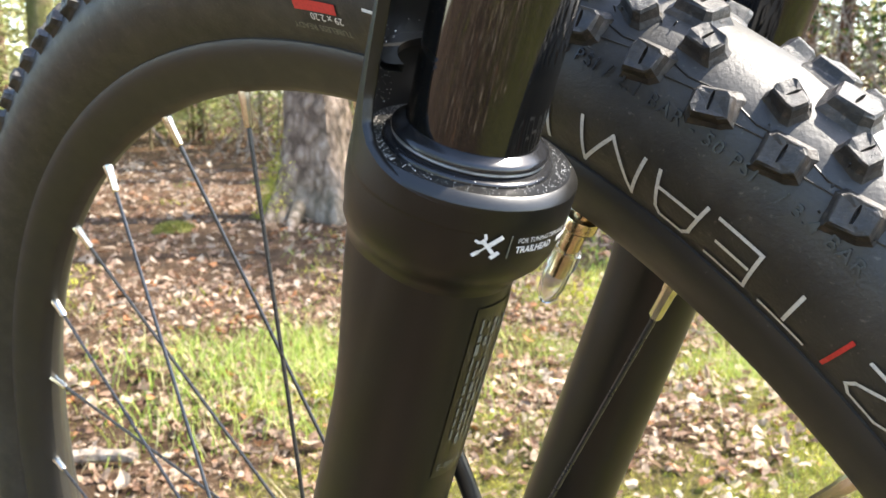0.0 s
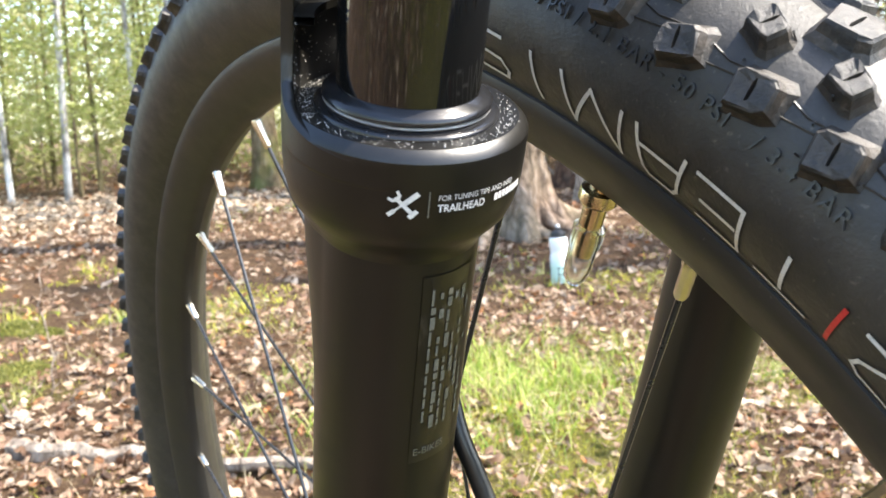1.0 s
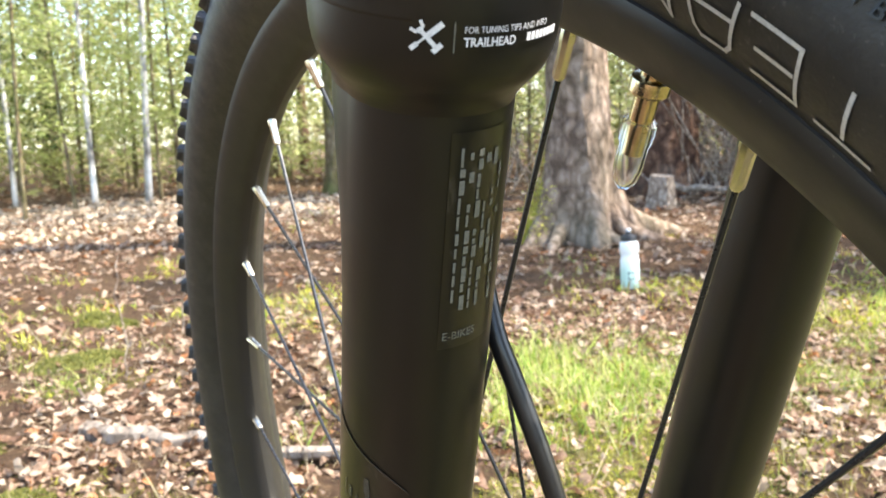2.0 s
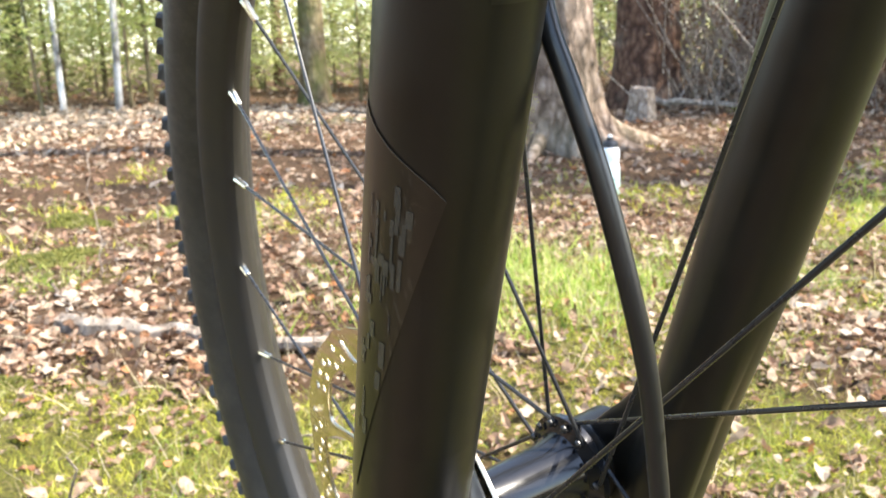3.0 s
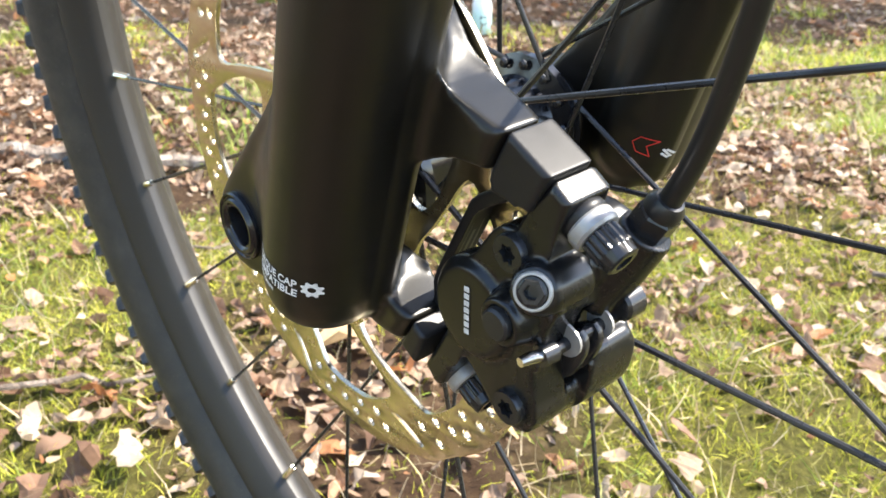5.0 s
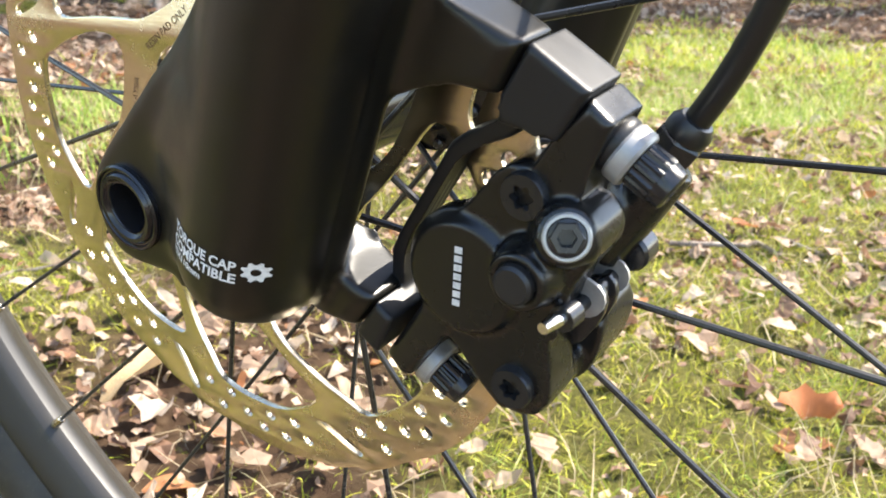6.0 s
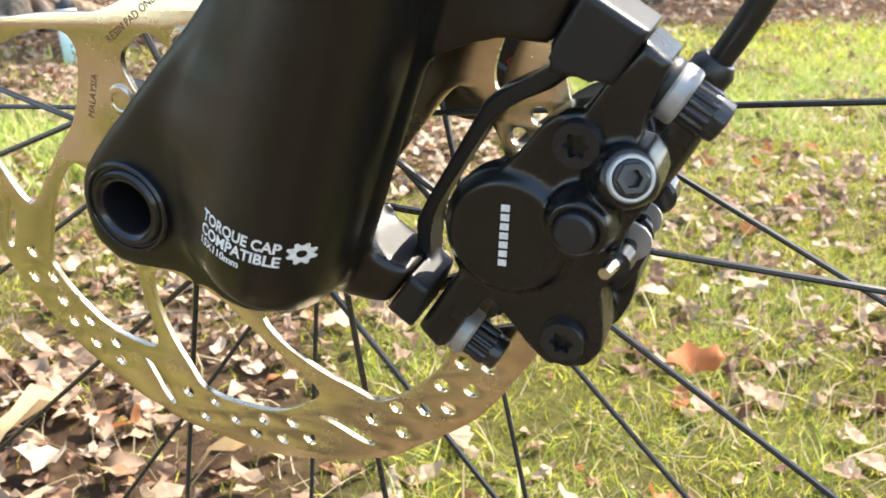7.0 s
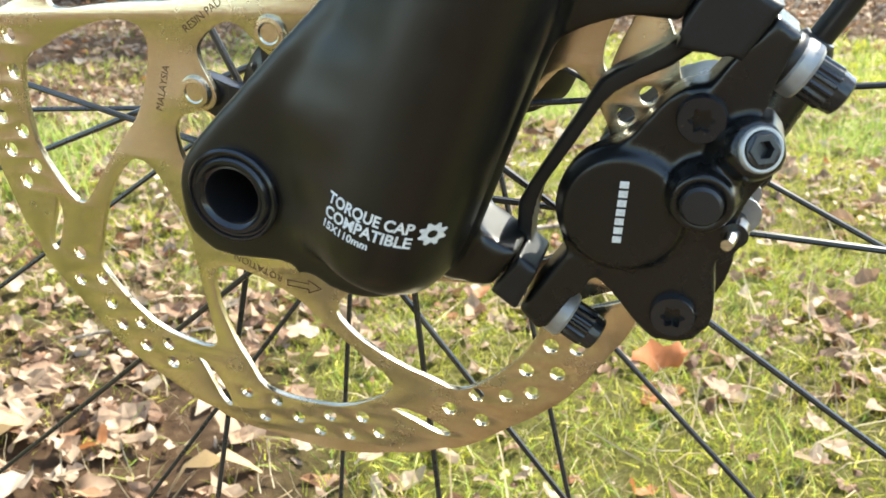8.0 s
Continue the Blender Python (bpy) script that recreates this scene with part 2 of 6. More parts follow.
M_BARK = bark_mat("spruce_bark", (0.085, 0.057, 0.040), (0.25, 0.178, 0.130), (0.40, 0.315, 0.250), 22, 0.12)
M_FARWOOD = green_mat("far_spring_woods", ((0.0, (0.22, 0.20, 0.09)), (0.35, (0.34, 0.33, 0.13)), (0.7, (0.44, 0.45, 0.18)), (1.0, (0.56, 0.50, 0.30))), 0.5)
M_DARKBARK = bark_mat("dark_red_bark", (0.045, 0.024, 0.016), (0.13, 0.070, 0.045), (0.22, 0.135, 0.09), 22)
M_FARBARK = bark_mat("mossy_bark", (0.10, 0.075, 0.045), (0.20, 0.15, 0.09), (0.30, 0.24, 0.16), 14, 0.7)
M_BIRCH = bark_mat("birch_bark", (0.10, 0.09, 0.08), (0.62, 0.60, 0.56), (0.78, 0.77, 0.74), 7)
M_WOOD = bark_mat("grey_dead_wood", (0.16, 0.12, 0.09), (0.36, 0.29, 0.23), (0.52, 0.46, 0.39), 40)

a = Mat("bottle_shell", 0.35, 0.0, (0.6, 0.6, 0.6))
sep = a.n.new("ShaderNodeSeparateXYZ")
a.l.new(a.co, sep.inputs[0])
a.set("Base Color", a.ramp(sep.outputs[2], (0.070, (0.50, 0.68, 0.58)), (0.120, (0.80, 0.81, 0.79))))
M_BOTTLE = a.m
M_BLACKPLASTIC = satin_black("black_plastic", (0.014, 0.014, 0.015), 0.4)

# ---------------------------------------------------------------- mesh helpers


def finish(name, bm, material, parent=None, label="", smooth=True, angle=35):
    """Links a bmesh as one object."""
    bmesh.ops.recalc_face_normals(bm, faces=bm.faces)
    me = bpy.data.meshes.new(name)
    if smooth:
        for f in bm.faces:
            f.smooth = True
        for e in bm.edges:
            if len(e.link_faces) != 2 or e.calc_face_angle(0) > radians(angle):
                e.smooth = False
    bm.to_mesh(me)
    bm.free()
    me.materials.append(material)
    ob = new(name, me)
    if parent:
        ob.parent = parent
    if label:
        tagged(ob, label)
    return ob


def part(name, bm, material, parent, label="", **kw):
    return finish(name, bm, material, parent, label, **kw)


def lathe(bm, profile, m, seg=32, closed=False):
    """Turns a profile of (radius, height) round the local z of m."""
    rings = []
    for r, h in profile:
        if r < 1e-6:
            rings.append([bm.verts.new(m @ Vector((0, 0, h)))])
        else:
            rings.append([bm.verts.new(m @ Vector((r * math.cos(2 * math.pi * k / seg), r * math.sin(2 * math.pi * k / seg), h))) for k in range(seg)])
    pairs = list(zip(rings, rings[1:])) + ([(rings[-1], rings[0])] if closed else [])
    for p, q in pairs:
        for k in range(seg):
            a, b = p[k % len(p)], p[(k + 1) % len(p)]
            c, d = q[(k + 1) % len(q)], q[k % len(q)]
            vs = list(dict.fromkeys((a, b, c, d)))
            if len(vs) > 2:
                bm.faces.new(vs)
    return bm


def tube(bm, pts, radii, seg=10):
    """A round bar along points, closed at both ends."""
    pts = [Vector(p) for p in pts]
    if isinstance(radii, (int, float)):
        radii = [radii] * len(pts)
    up, rings = None, []
    for k, p in enumerate(pts):
        t = (pts[min(k + 1, len(pts) - 1)] - pts[max(k - 1, 0)]).normalized()
        if up is None:
            up = t.orthogonal().normalized()
        up = (up - t * up.dot(t)).normalized()
        side = t.cross(up)
        rings.append([bm.verts.new(p + radii[k] * (math.cos(2 * math.pi * j / seg) * up + math.sin(2 * math.pi * j / seg) * side)) for j in range(seg)])
    for p, q in zip(rings, rings[1:]):
        for j in range(seg):
            bm.faces.new((p[j], p[(j + 1) % seg], q[(j + 1) % seg], q[j]))
    bm.faces.new(rings[0][::-1]), bm.faces.new(rings[-1])
    return bm


def rounded(pts, times=2):
    """Cuts the corners of a closed outline."""
    for _ in range(times):
        out = []
        for k, p in enumerate(pts):
            q = pts[(k + 1) % len(pts)]
            out += [(p[0] * 0.75 + q[0] * 0.25, p[1] * 0.75 + q[1] * 0.25), (p[0] * 0.25 + q[0] * 0.75, p[1] * 0.25 + q[1] * 0.75)]
        pts = out
    return pts


def prism(bm, outline, w0, w1, m, bevel=0.0015, segments=2):
    """An outline in the local xy of m, drawn out from w0 to w1, with rounded edges."""
    lo = [bm.verts.new(m @ Vector((u, v, w0))) for u, v in outline]
    hi = [bm.verts.new(m @ Vector((u, v, w1))) for u, v in outline]
    n = len(outline)
    faces = [bm.faces.new(lo[::-1]), bm.faces.new(hi)] + [bm.faces.new((lo[k], lo[(k + 1) % n], hi[(k + 1) % n], hi[k])) for k in range(n)]
    if bevel:
        rims = [e for f in faces[:2] for e in f.edges]
        bmesh.ops.bevel(bm, geom=rims, offset=bevel, segments=segments, profile=0.5, affect="EDGES", clamp_overlap=True)
    return bm


def mm(*pairs):
    return [(u * 0.001, v * 0.001) for u, v in pairs]


def spline(pts, n):
    """A smooth line through points, n steps to each span."""
    pts = [Vector(p) for p in pts]
    ext = [pts[0] * 2 - pts[1]] + pts + [pts[-1] * 2 - pts[-2]]
    out = []
    for k in range(1, len(ext) - 2):
        p0, p1, p2, p3 = ext[k - 1 : k + 3]
        for j in range(n):
            t = j / n
            out.append(0.5 * (2 * p1 + (p2 - p0) * t + (2 * p0 - 5 * p1 + 4 * p2 - p3) * t * t + (3 * p1 - p0 - 3 * p2 + p3) * t ** 3))
    return out + [pts[-1]]


def cast(name, bm, voxel, rounds, weight, material, parent, label="", snap=None, bore=None):
    """Melts overlapping shapes into one casting and softens its corners; weight says how much, at a place."""
    bmesh.ops.recalc_face_normals(bm, faces=bm.faces)
    raw = bpy.data.meshes.new(name)
    bm.to_mesh(raw)
    bm.free()
    tmp = new("tmp", raw)
    mod = tmp.modifiers.new("melt", "REMESH")
    mod.mode, mod.voxel_size = "VOXEL", voxel
    me = bpy.data.meshes.new_from_object(tmp.evaluated_get(bpy.context.evaluated_depsgraph_get()))
    bpy.data.objects.remove(tmp)
    bpy.data.meshes.remove(raw)
    n = len(me.vertices)
    co = np.empty(n * 3)
    me.vertices.foreach_get("co", co)
    co = co.reshape(n, 3)
    ed = np.empty(len(me.edges) * 2, dtype=np.int32)
    me.edges.foreach_get("vertices", ed)
    ed = ed.reshape(-1, 2)
    deg = np.bincount(ed.ravel(), minlength=n)[:, None]
    w = weight(co)[:, None]
    for _ in range(rounds):
        acc = np.stack([np.bincount(ed[:, 0], co[ed[:, 1], k], n) + np.bincount(ed[:, 1], co[ed[:, 0], k], n) for k in range(3)], 1)
        co = co + 0.5 * w * (acc / deg - co)
    if snap:
        co = snap(co)
    me.vertices.foreach_set("co", co.ravel())
    me.polygons.foreach_set("use_smooth", [True] * len(me.polygons))
    if bore is not None:
        gone = bore(co)
        cut = bmesh.new()
        cut.from_mesh(me)
        cut.verts.ensure_lookup_table()
        bmesh.ops.delete(cut, geom=[cut.verts[int(k)] for k in np.flatnonzero(gone)], context="VERTS")
        cut.to_mesh(me)
        cut.free()
    me.name = name
    me.materials.clear()
    me.materials.append(material)
    ob = new(name, me)
    ob.parent = parent
    if label:
        tagged(ob, label)
    return ob


def lettering(text, size, depth=0.0, align="LEFT", spacing=1.0, bold=0.0):
    """A bmesh of built-in letters, flat in xy."""
    cu = bpy.data.curves.new("lettering", "FONT")
    cu.body, cu.size, cu.align_x, cu.extrude, cu.space_character, cu.resolution_u, cu.offset = text, size, align, depth, spacing, 3, bold * size
    ob = new("lettering", cu)
    me = bpy.data.meshes.new_from_object(ob)
    bm = bmesh.new()
    bm.from_mesh(me)
    bpy.data.objects.remove(ob)
    bpy.data.curves.remove(cu)
    bpy.data.meshes.remove(me)
    return bm


def bend(bm, fn):
    for v in bm.verts:
        v.co = fn(v.co.x, v.co.y, v.co.z)
    return bm


def cut_fine(bm, step):
    """Splits long edges, so that bent letters follow their surface."""
    for _ in range(3):
        long = [e for e in bm.edges if e.calc_length() > step]
        if long:
            bmesh.ops.subdivide_edges(bm, edges=long, cuts=1)
    bmesh.ops.triangulate(bm, faces=bm.faces)
    return bm


def strokes(bm, lines, width):
    """Flat bars of one width along open lines of 2D points."""
    for line in lines:
        for p, q in zip(line, line[1:]):
            p, q = Vector(p), Vector(q)
            d = (q - p).normalized() * width / 2
            n = Vector((-d.y, d.x))
            vs = [bm.verts.new((*(p - d + n), 0)), bm.verts.new((*(p - d - n), 0)), bm.verts.new((*(q + d - n), 0)), bm.verts.new((*(q + d + n), 0))]
            bm.faces.new(vs)
    return bm


def bars(bm, rows):
    """Flat plain bars: x, y, width, height."""
    for x, y, w, h in rows:
        bm.faces.new([bm.verts.new((x + a * w, y + b * h, 0)) for a, b in ((0, 0), (1, 0), (1, 1), (0, 1))])
    return bm


# ---------------------------------------------------------------- the bicycle: wheel, fork and brake
H = 0.365                       # hub above the ground, along the leaning frame
LEAN = 6.5                      # the bicycle leans on its stand
bicycle = tagged(new("bicycle"), "black mountain bike leaning slightly, front wheel on forest floor", "bicycle")
bicycle.matrix_basis = pose(0, 0, 0, LEAN, 0, 0)

SIDE = Matrix(((1, 0, 0, 0), (0, 0, -1, 0), (0, 1, 0, H), (0, 0, 0, 1)))      # u back, v up from the hub, w out to the left
WHEEL_U, WHEEL_V = 0.0020, 0.0016
AXLE = SIDE @ Matrix.Translation((WHEEL_U, WHEEL_V, 0))      # its local z runs out along the axle
FORK_X, FORK_Y, FORK_A, LEG_R = 0.0377, 0.0666, radians(67.67), 0.0180


def leg_frame(side):
    c, s = math.cos(FORK_A), math.sin(FORK_A)
    return Matrix(((s, 0, c, FORK_X), (0, 1, 0, side * FORK_Y), (-c, 0, s, H), (0, 0, 0, 1)))


LEFT, RIGHT = leg_frame(-1), leg_frame(1)
TAU = 2 * math.pi


def rim_point(angle, radius, y=0.0):
    return Vector((WHEEL_U + radius * math.cos(angle), y, H + WHEEL_V + radius * math.sin(angle)))


# tyre: one lathed casing, round over the crown, its flanks running straight down to the rim


def flank(r):
    """Half the casing's width at a radius inside its widest place."""
    return float(np.interp(r, (0.3130, 0.3160, 0.3190, 0.3225, 0.3260, 0.3300, 0.3340, 0.3385), (0.0132, 0.0156, 0.0186, 0.0214, 0.0235, 0.0253, 0.0264, 0.0268)))


bm = bmesh.new()
low = [(0.3130 + 0.0255 * k / 12, flank(0.3130 + 0.0255 * k / 12)) for k in range(12)]
top = [(0.3385 + 0.0232 * math.sin(math.pi * k / 28), 0.0268 * math.cos(math.pi * k / 28)) for k in range(29)]
prof = low + top + [(r, -w) for r, w in reversed(low)]
lathe(bm, prof, AXLE, 220)
tyre = part("tyre", bm, M_TYRE, bicycle, "worn black knobbly rubber tyre with white lettering")


def tread_knob(w, l, h, seed):
    """A worn tread block, w across, l along, with a flared foot and a torn sipe; its foot at z = 0."""
    bm, r = bmesh.new(), random.Random(seed)
    hw, hl, t = w / 2, l / 2, 0.80
    foot = [(-hw, -hl * 0.6), (-hw * 0.7, -hl), (hw * 0.7, -hl), (hw, -hl * 0.7), (hw, hl * 0.7), (hw * 0.6, hl), (-hw * 0.6, hl), (-hw, hl * 0.8)]
    jit = [(r.gauss(0, 0.07), r.gauss(0, 0.07)) for _ in foot]
    def ring(k, z, wob=0.0):
        return [bm.verts.new((x * k + j * hw, y * k + q * hl, z + wob * r.uniform(-1, 1))) for (x, y), (j, q) in zip(foot, jit)]
    rings = [ring(1.34, -0.0012), ring(1.14, 0.0003), ring(1.00, h * 0.30, 0.0002), ring(0.90, h * 0.86, 0.0003), ring(t, h, 0.0005)]
    for p, q in zip(rings, rings[1:]):
        for k in range(8):
            bm.faces.new((p[k], p[(k + 1) % 8], q[(k + 1) % 8], q[k]))
    hi = rings[-1]
    # the top carries a shallow groove along the middle
    a = [bm.verts.new((x * t, y * t, h - 0.0001)) for x, y in ((-hw * 0.62, -hl * 0.02), (-hw * 0.50, -hl * r.uniform(0.06, 0.15)), (hw * 0.30, -hl * r.uniform(0.05, 0.16)), (hw * 0.8, -hl * 0.03), (hw * 0.82, hl * 0.05), (hw * 0.45, hl * r.uniform(0.06, 0.14)), (-hw * 0.35, hl * r.uniform(0.05, 0.13)), (-hw * 0.6, hl * 0.04))]
    b = [bm.verts.new((v.co.x * 0.9, v.co.y * 0.35, h - 0.0015)) for v in a]
    for k in range(8):
        bm.faces.new((hi[k], hi[(k + 1) % 8], a[(k + 1) % 8], a[k]))
        bm.faces.new((a[k], a[(k + 1) % 8], b[(k + 1) % 8], b[k]))
    bm.faces.new(b)
    bmesh.ops.recalc_face_normals(bm, faces=bm.faces)
    me = bpy.data.meshes.new("knob")
    bm.to_mesh(me)
    bm.free()
    me.materials.append(M_KNOB)
    return me


def knob_pose(angle, tilt, twist, lift=0.0):
    """On the casing at a wheel angle; tilt from the crown towards the left side."""
    a = math.pi / 2 + tilt
    r, y = 0.3385 + (0.0232 + lift) * math.sin(a), (0.0268 + lift) * math.cos(a)
    er = Vector((math.cos(angle), 0, math.sin(angle)))
    nrm = (er * math.sin(a) + Vector((0, 1, 0)) * math.cos(a)).normalized()
    along = Vector((-math.sin(angle), 0, math.cos(angle)))
    across = along.cross(nrm)
    m = Matrix((across, along, nrm)).transposed().to_4x4()
    m.translation = rim_point(angle, r, y)
    return m @ pose(0, 0, 0, 0, 0, twist)


KNOBS = [  # tilt, twist, phase, block
    (radians(60), 14, 0.0, [tread_knob(0.0080, 0.0096, 0.0044, 100 + j) for j in range(4)]),
    (radians(35), -18, 0.5, [tread_knob(0.0068, 0.0085, 0.0046, 110 + j) for j in range(4)]),
    (radians(12), 8, 0.0, [tread_knob(0.0095, 0.0115, 0.0040, 120 + j) for j in range(4)]),
    (radians(-12), -8, 0.5, [tread_knob(0.0095, 0.0115, 0.0040, 130 + j) for j in range(4)]),
    (radians(-35), 18, 0.0, [tread_knob(0.0068, 0.0085, 0.0046, 140 + j) for j in range(4)]),
    (radians(-60), -14, 0.5, [tread_knob(0.0080, 0.0096, 0.0044, 150 + j) for j in range(4)]),
]
N_KNOB = 114
rest_v, rest_f = [], []
for row, (tilt, twist, phase, blocks) in enumerate(KNOBS):
    for k in range(N_KNOB):
        me = blocks[(k * 7 + k // 3) % 4]
        ang = TAU * (k + phase + (0.12 * math.sin(k * 1.7) if row else 0)) / N_KNOB + radians(53.75) - TAU / N_KNOB * 18
        deg = math.degrees(ang) % 360
        if row in (2, 3) and k % 2:
            continue
        m = knob_pose(ang, tilt, twist + 5 * math.sin(k * 2.4))
        if 30 < deg < 80 and row < 5 or (row == 0 and 130 < deg < 240):
            ob = new("knob", me)
            ob.parent, ob.matrix_basis = tyre, m
        else:
            base = len(rest_v)
            rest_v += [m @ v.co for v in me.vertices]
            rest_f += [[base + i for i in p.vertices] for p in me.polygons]
me = bpy.data.meshes.new("tread")
me.from_pydata(rest_v, [], rest_f)
me.materials.append(M_KNOB)
ob = tagged(new("tread", me), kind="stuff")
ob.parent = tyre

# moulded ribs and lettering on the left sidewall


def sidewall(x, y, z=0.0, start=0.0, radius=0.3285, flip=True):
    """From letter space (x along, y up) onto the left sidewall; the letters' tops point to the hub."""
    ang = start + x / radius
    r = radius - y if flip else radius + y
    s = max(-1.0, min(1.0, (r - 0.3385) / 0.0232))
    return rim_point(ang, r, -(flank(r) if s < 0 else 0.0268 * math.sqrt(max(0.0, 1 - s * s))) - 0.0005 - z)


GLYPHS = {
    "T": [[(0.0, 1), (0.75, 1)], [(0.37, 0.86), (0.37, 0.05)]],
    "E": [[(0.72, 1), (0.05, 1), (0.05, 0), (0.72, 0)], [(0.12, 0.5), (0.62, 0.5)]],
    "A": [[(0.0, 0), (0.12, 0.85), (0.22, 1), (0.62, 1), (0.7, 0.85), (0.78, 0.0)], [(0.08, 0.35), (0.72, 0.35)]],
    "M": [[(0.0, 0), (0.10, 1), (0.54, 0.0), (0.98, 1), (1.08, 0)]],
    "I": [[(0.08, 0), (0.08, 1)]],
    "S": [[(0.68, 0.95), (0.15, 1), (0.03, 0.8), (0.12, 0.56), (0.62, 0.48), (0.72, 0.25), (0.6, 0.0), (0.02, 0.04)]],
    "U": [[(0.03, 1), (0.03, 0.2), (0.18, 0), (0.55, 0), (0.7, 0.2), (0.7, 1)]],
    "X": [[(0.0, 0), (0.7, 1)], [(0.0, 1), (0.7, 0)]],
    "R": [[(0.03, 0), (0.03, 1), (0.58, 1), (0.7, 0.82), (0.62, 0.55), (0.03, 0.5)], [(0.4, 0.5), (0.72, 0)]],
    "2": [[(0.02, 0.85), (0.15, 1), (0.6, 1), (0.72, 0.82), (0.66, 0.6), (0.02, 0.0), (0.74, 0.0)]],
}


for ch, deg in (("X", 37.6), ("R", 40.7), ("2", 43.8), ("T", 48.3), ("E", 51.45), ("A", 54.4), ("M", 57.7), ("I", 62.8), ("S", 65.0), ("S", 67.8), ("U", 70.4), ("E", 73.0)):
    bm = bmesh.new()
    strokes(bm, [[(px * 0.0185, py * 0.0126) for px, py in line] for line in GLYPHS[ch]], 0.0010)
    part("letter", bend(cut_fine(bm, 0.003), lambda x, y, z: sidewall(x, y, z, radians(deg + 0.30), 0.3316)), M_TYREINK, tyre, "thin white letter", smooth=False)
bm = cut_fine(strokes(bmesh.new(), [[(0.0, 0.0), (0.0006, 0.0118)]], 0.0011), 0.003)
part("stripe", bend(bm, lambda x, y, z: sidewall(x, y, z, radians(47.45), 0.3316)), M_RED, tyre, "red stripe", smooth=False)


def outward(x, y, z, start, radius):
    """Letters whose tops point to the tread."""
    return sidewall(-x, y, z, radians(start), radius, False)


for text, start in (("30 PSI / 2.1 BAR - 50 PSI", 64.2), ("/ 3.4 BAR", 52.9)):
    bm = lettering(text, 0.0044, 0.00022, spacing=1.2, bold=0.006)
    part("moulded_lettering", bend(cut_fine(bm, 0.004), lambda x, y, z: outward(x * 1.12, y, z, start, 0.3432)), M_EMBOSS, tyre, "raised black lettering", smooth=False)
# thin moulded ribs round the shoulder, and small rubber hairs
bm = bmesh.new()
for row, off in ((0.905, 0.0), (1.02, 0.012)):
    pts = []
    for k in range(N_KNOB * 2 + 1):
        a = math.pi / 2 + row + (0.035 if k % 2 else -0.035)
        pts.append(rim_point(TAU * k / (N_KNOB * 2) + off, 0.3385 + 0.0233 * math.sin(a), -0.0269 * abs(math.cos(a))))
    for p, q in zip(pts, pts[1:]):
        tube(bm, [p, q], 0.00026, 4)
tagged(part("moulded_rib", bm, M_TYRE, tyre), kind="stuff")
rh = random.Random(3)
bm = bmesh.new()
for _ in range(70):
    ang, tl = radians(rh.uniform(30, 82)), rh.uniform(0.3, 1.25)
    a = math.pi / 2 + tl
    p = rim_point(ang, 0.3385 + 0.0232 * math.sin(a), 0.0268 * math.cos(a))
    n = (p - rim_point(ang, 0.3385)).normalized()
    q = p + n * rh.uniform(0.0012, 0.0028) + Vector((rh.gauss(0, 0.0006), rh.gauss(0, 0.0006), rh.gauss(0, 0.0006)))
    tube(bm, [p, q], 0.00022, 4)
tagged(part("rubber_hair", bm, M_TYRE, tyre), kind="stuff")
bm = cut_fine(bars(bmesh.new(), [(0.0, 0.0, 0.0205, 0.0034)]), 0.003)
part("maker_mark", bend(bm, lambda x, y, z: sidewall(x, y, z, radians(77.9), 0.3308)), M_RED, tyre, "red printed bar", smooth=False)
for text, size, start, radius, long, mat, label in (("29 x 2.20", 0.0032, 77.5, 0.3268, 0.0155, M_TYREINK, "white size lettering"), ("TUBELESS READY", 0.0028, 77.1, 0.3230, 0.0285, M_GREYINK, "grey lettering")):
    bm = lettering(text, size, bold=0.01)
    wide = max(v.co.x for v in bm.verts)
    part("lettering", bend(cut_fine(bm, 0.003), lambda x, y, z: sidewall(x * long / wide, y, z, radians(start), radius)), mat, tyre, label, smooth=False)

# rim, spokes, nipples, valve
bm = bmesh.new()
lathe(bm, [(0.3120, -0.0125), (0.3090, 0.0000), (0.3120, 0.0125), (0.3158, 0.0128), (0.3158, 0.0150), (0.3151, 0.0158), (0.3132, 0.0160), (0.3105, 0.0153), (0.3070, 0.0134), (0.3032, 0.0108), (0.3000, 0.0083), (0.2976, 0.0064), (0.2970, 0.0056), (0.2955, 0.0030), (0.2949, 0.0000), (0.2955, -0.0030), (0.2970, -0.0056), (0.2976, -0.0064), (0.3000, -0.0083), (0.3032, -0.0108), (0.3070, -0.0134), (0.3105, -0.0153), (0.3132, -0.0160), (0.3151, -0.0158), (0.3158, -0.0150), (0.3158, -0.0128)], AXLE, 180, True)
rim = part("rim", bm, M_RIM, bicycle, "dusty matt black alloy rim", angle=22)

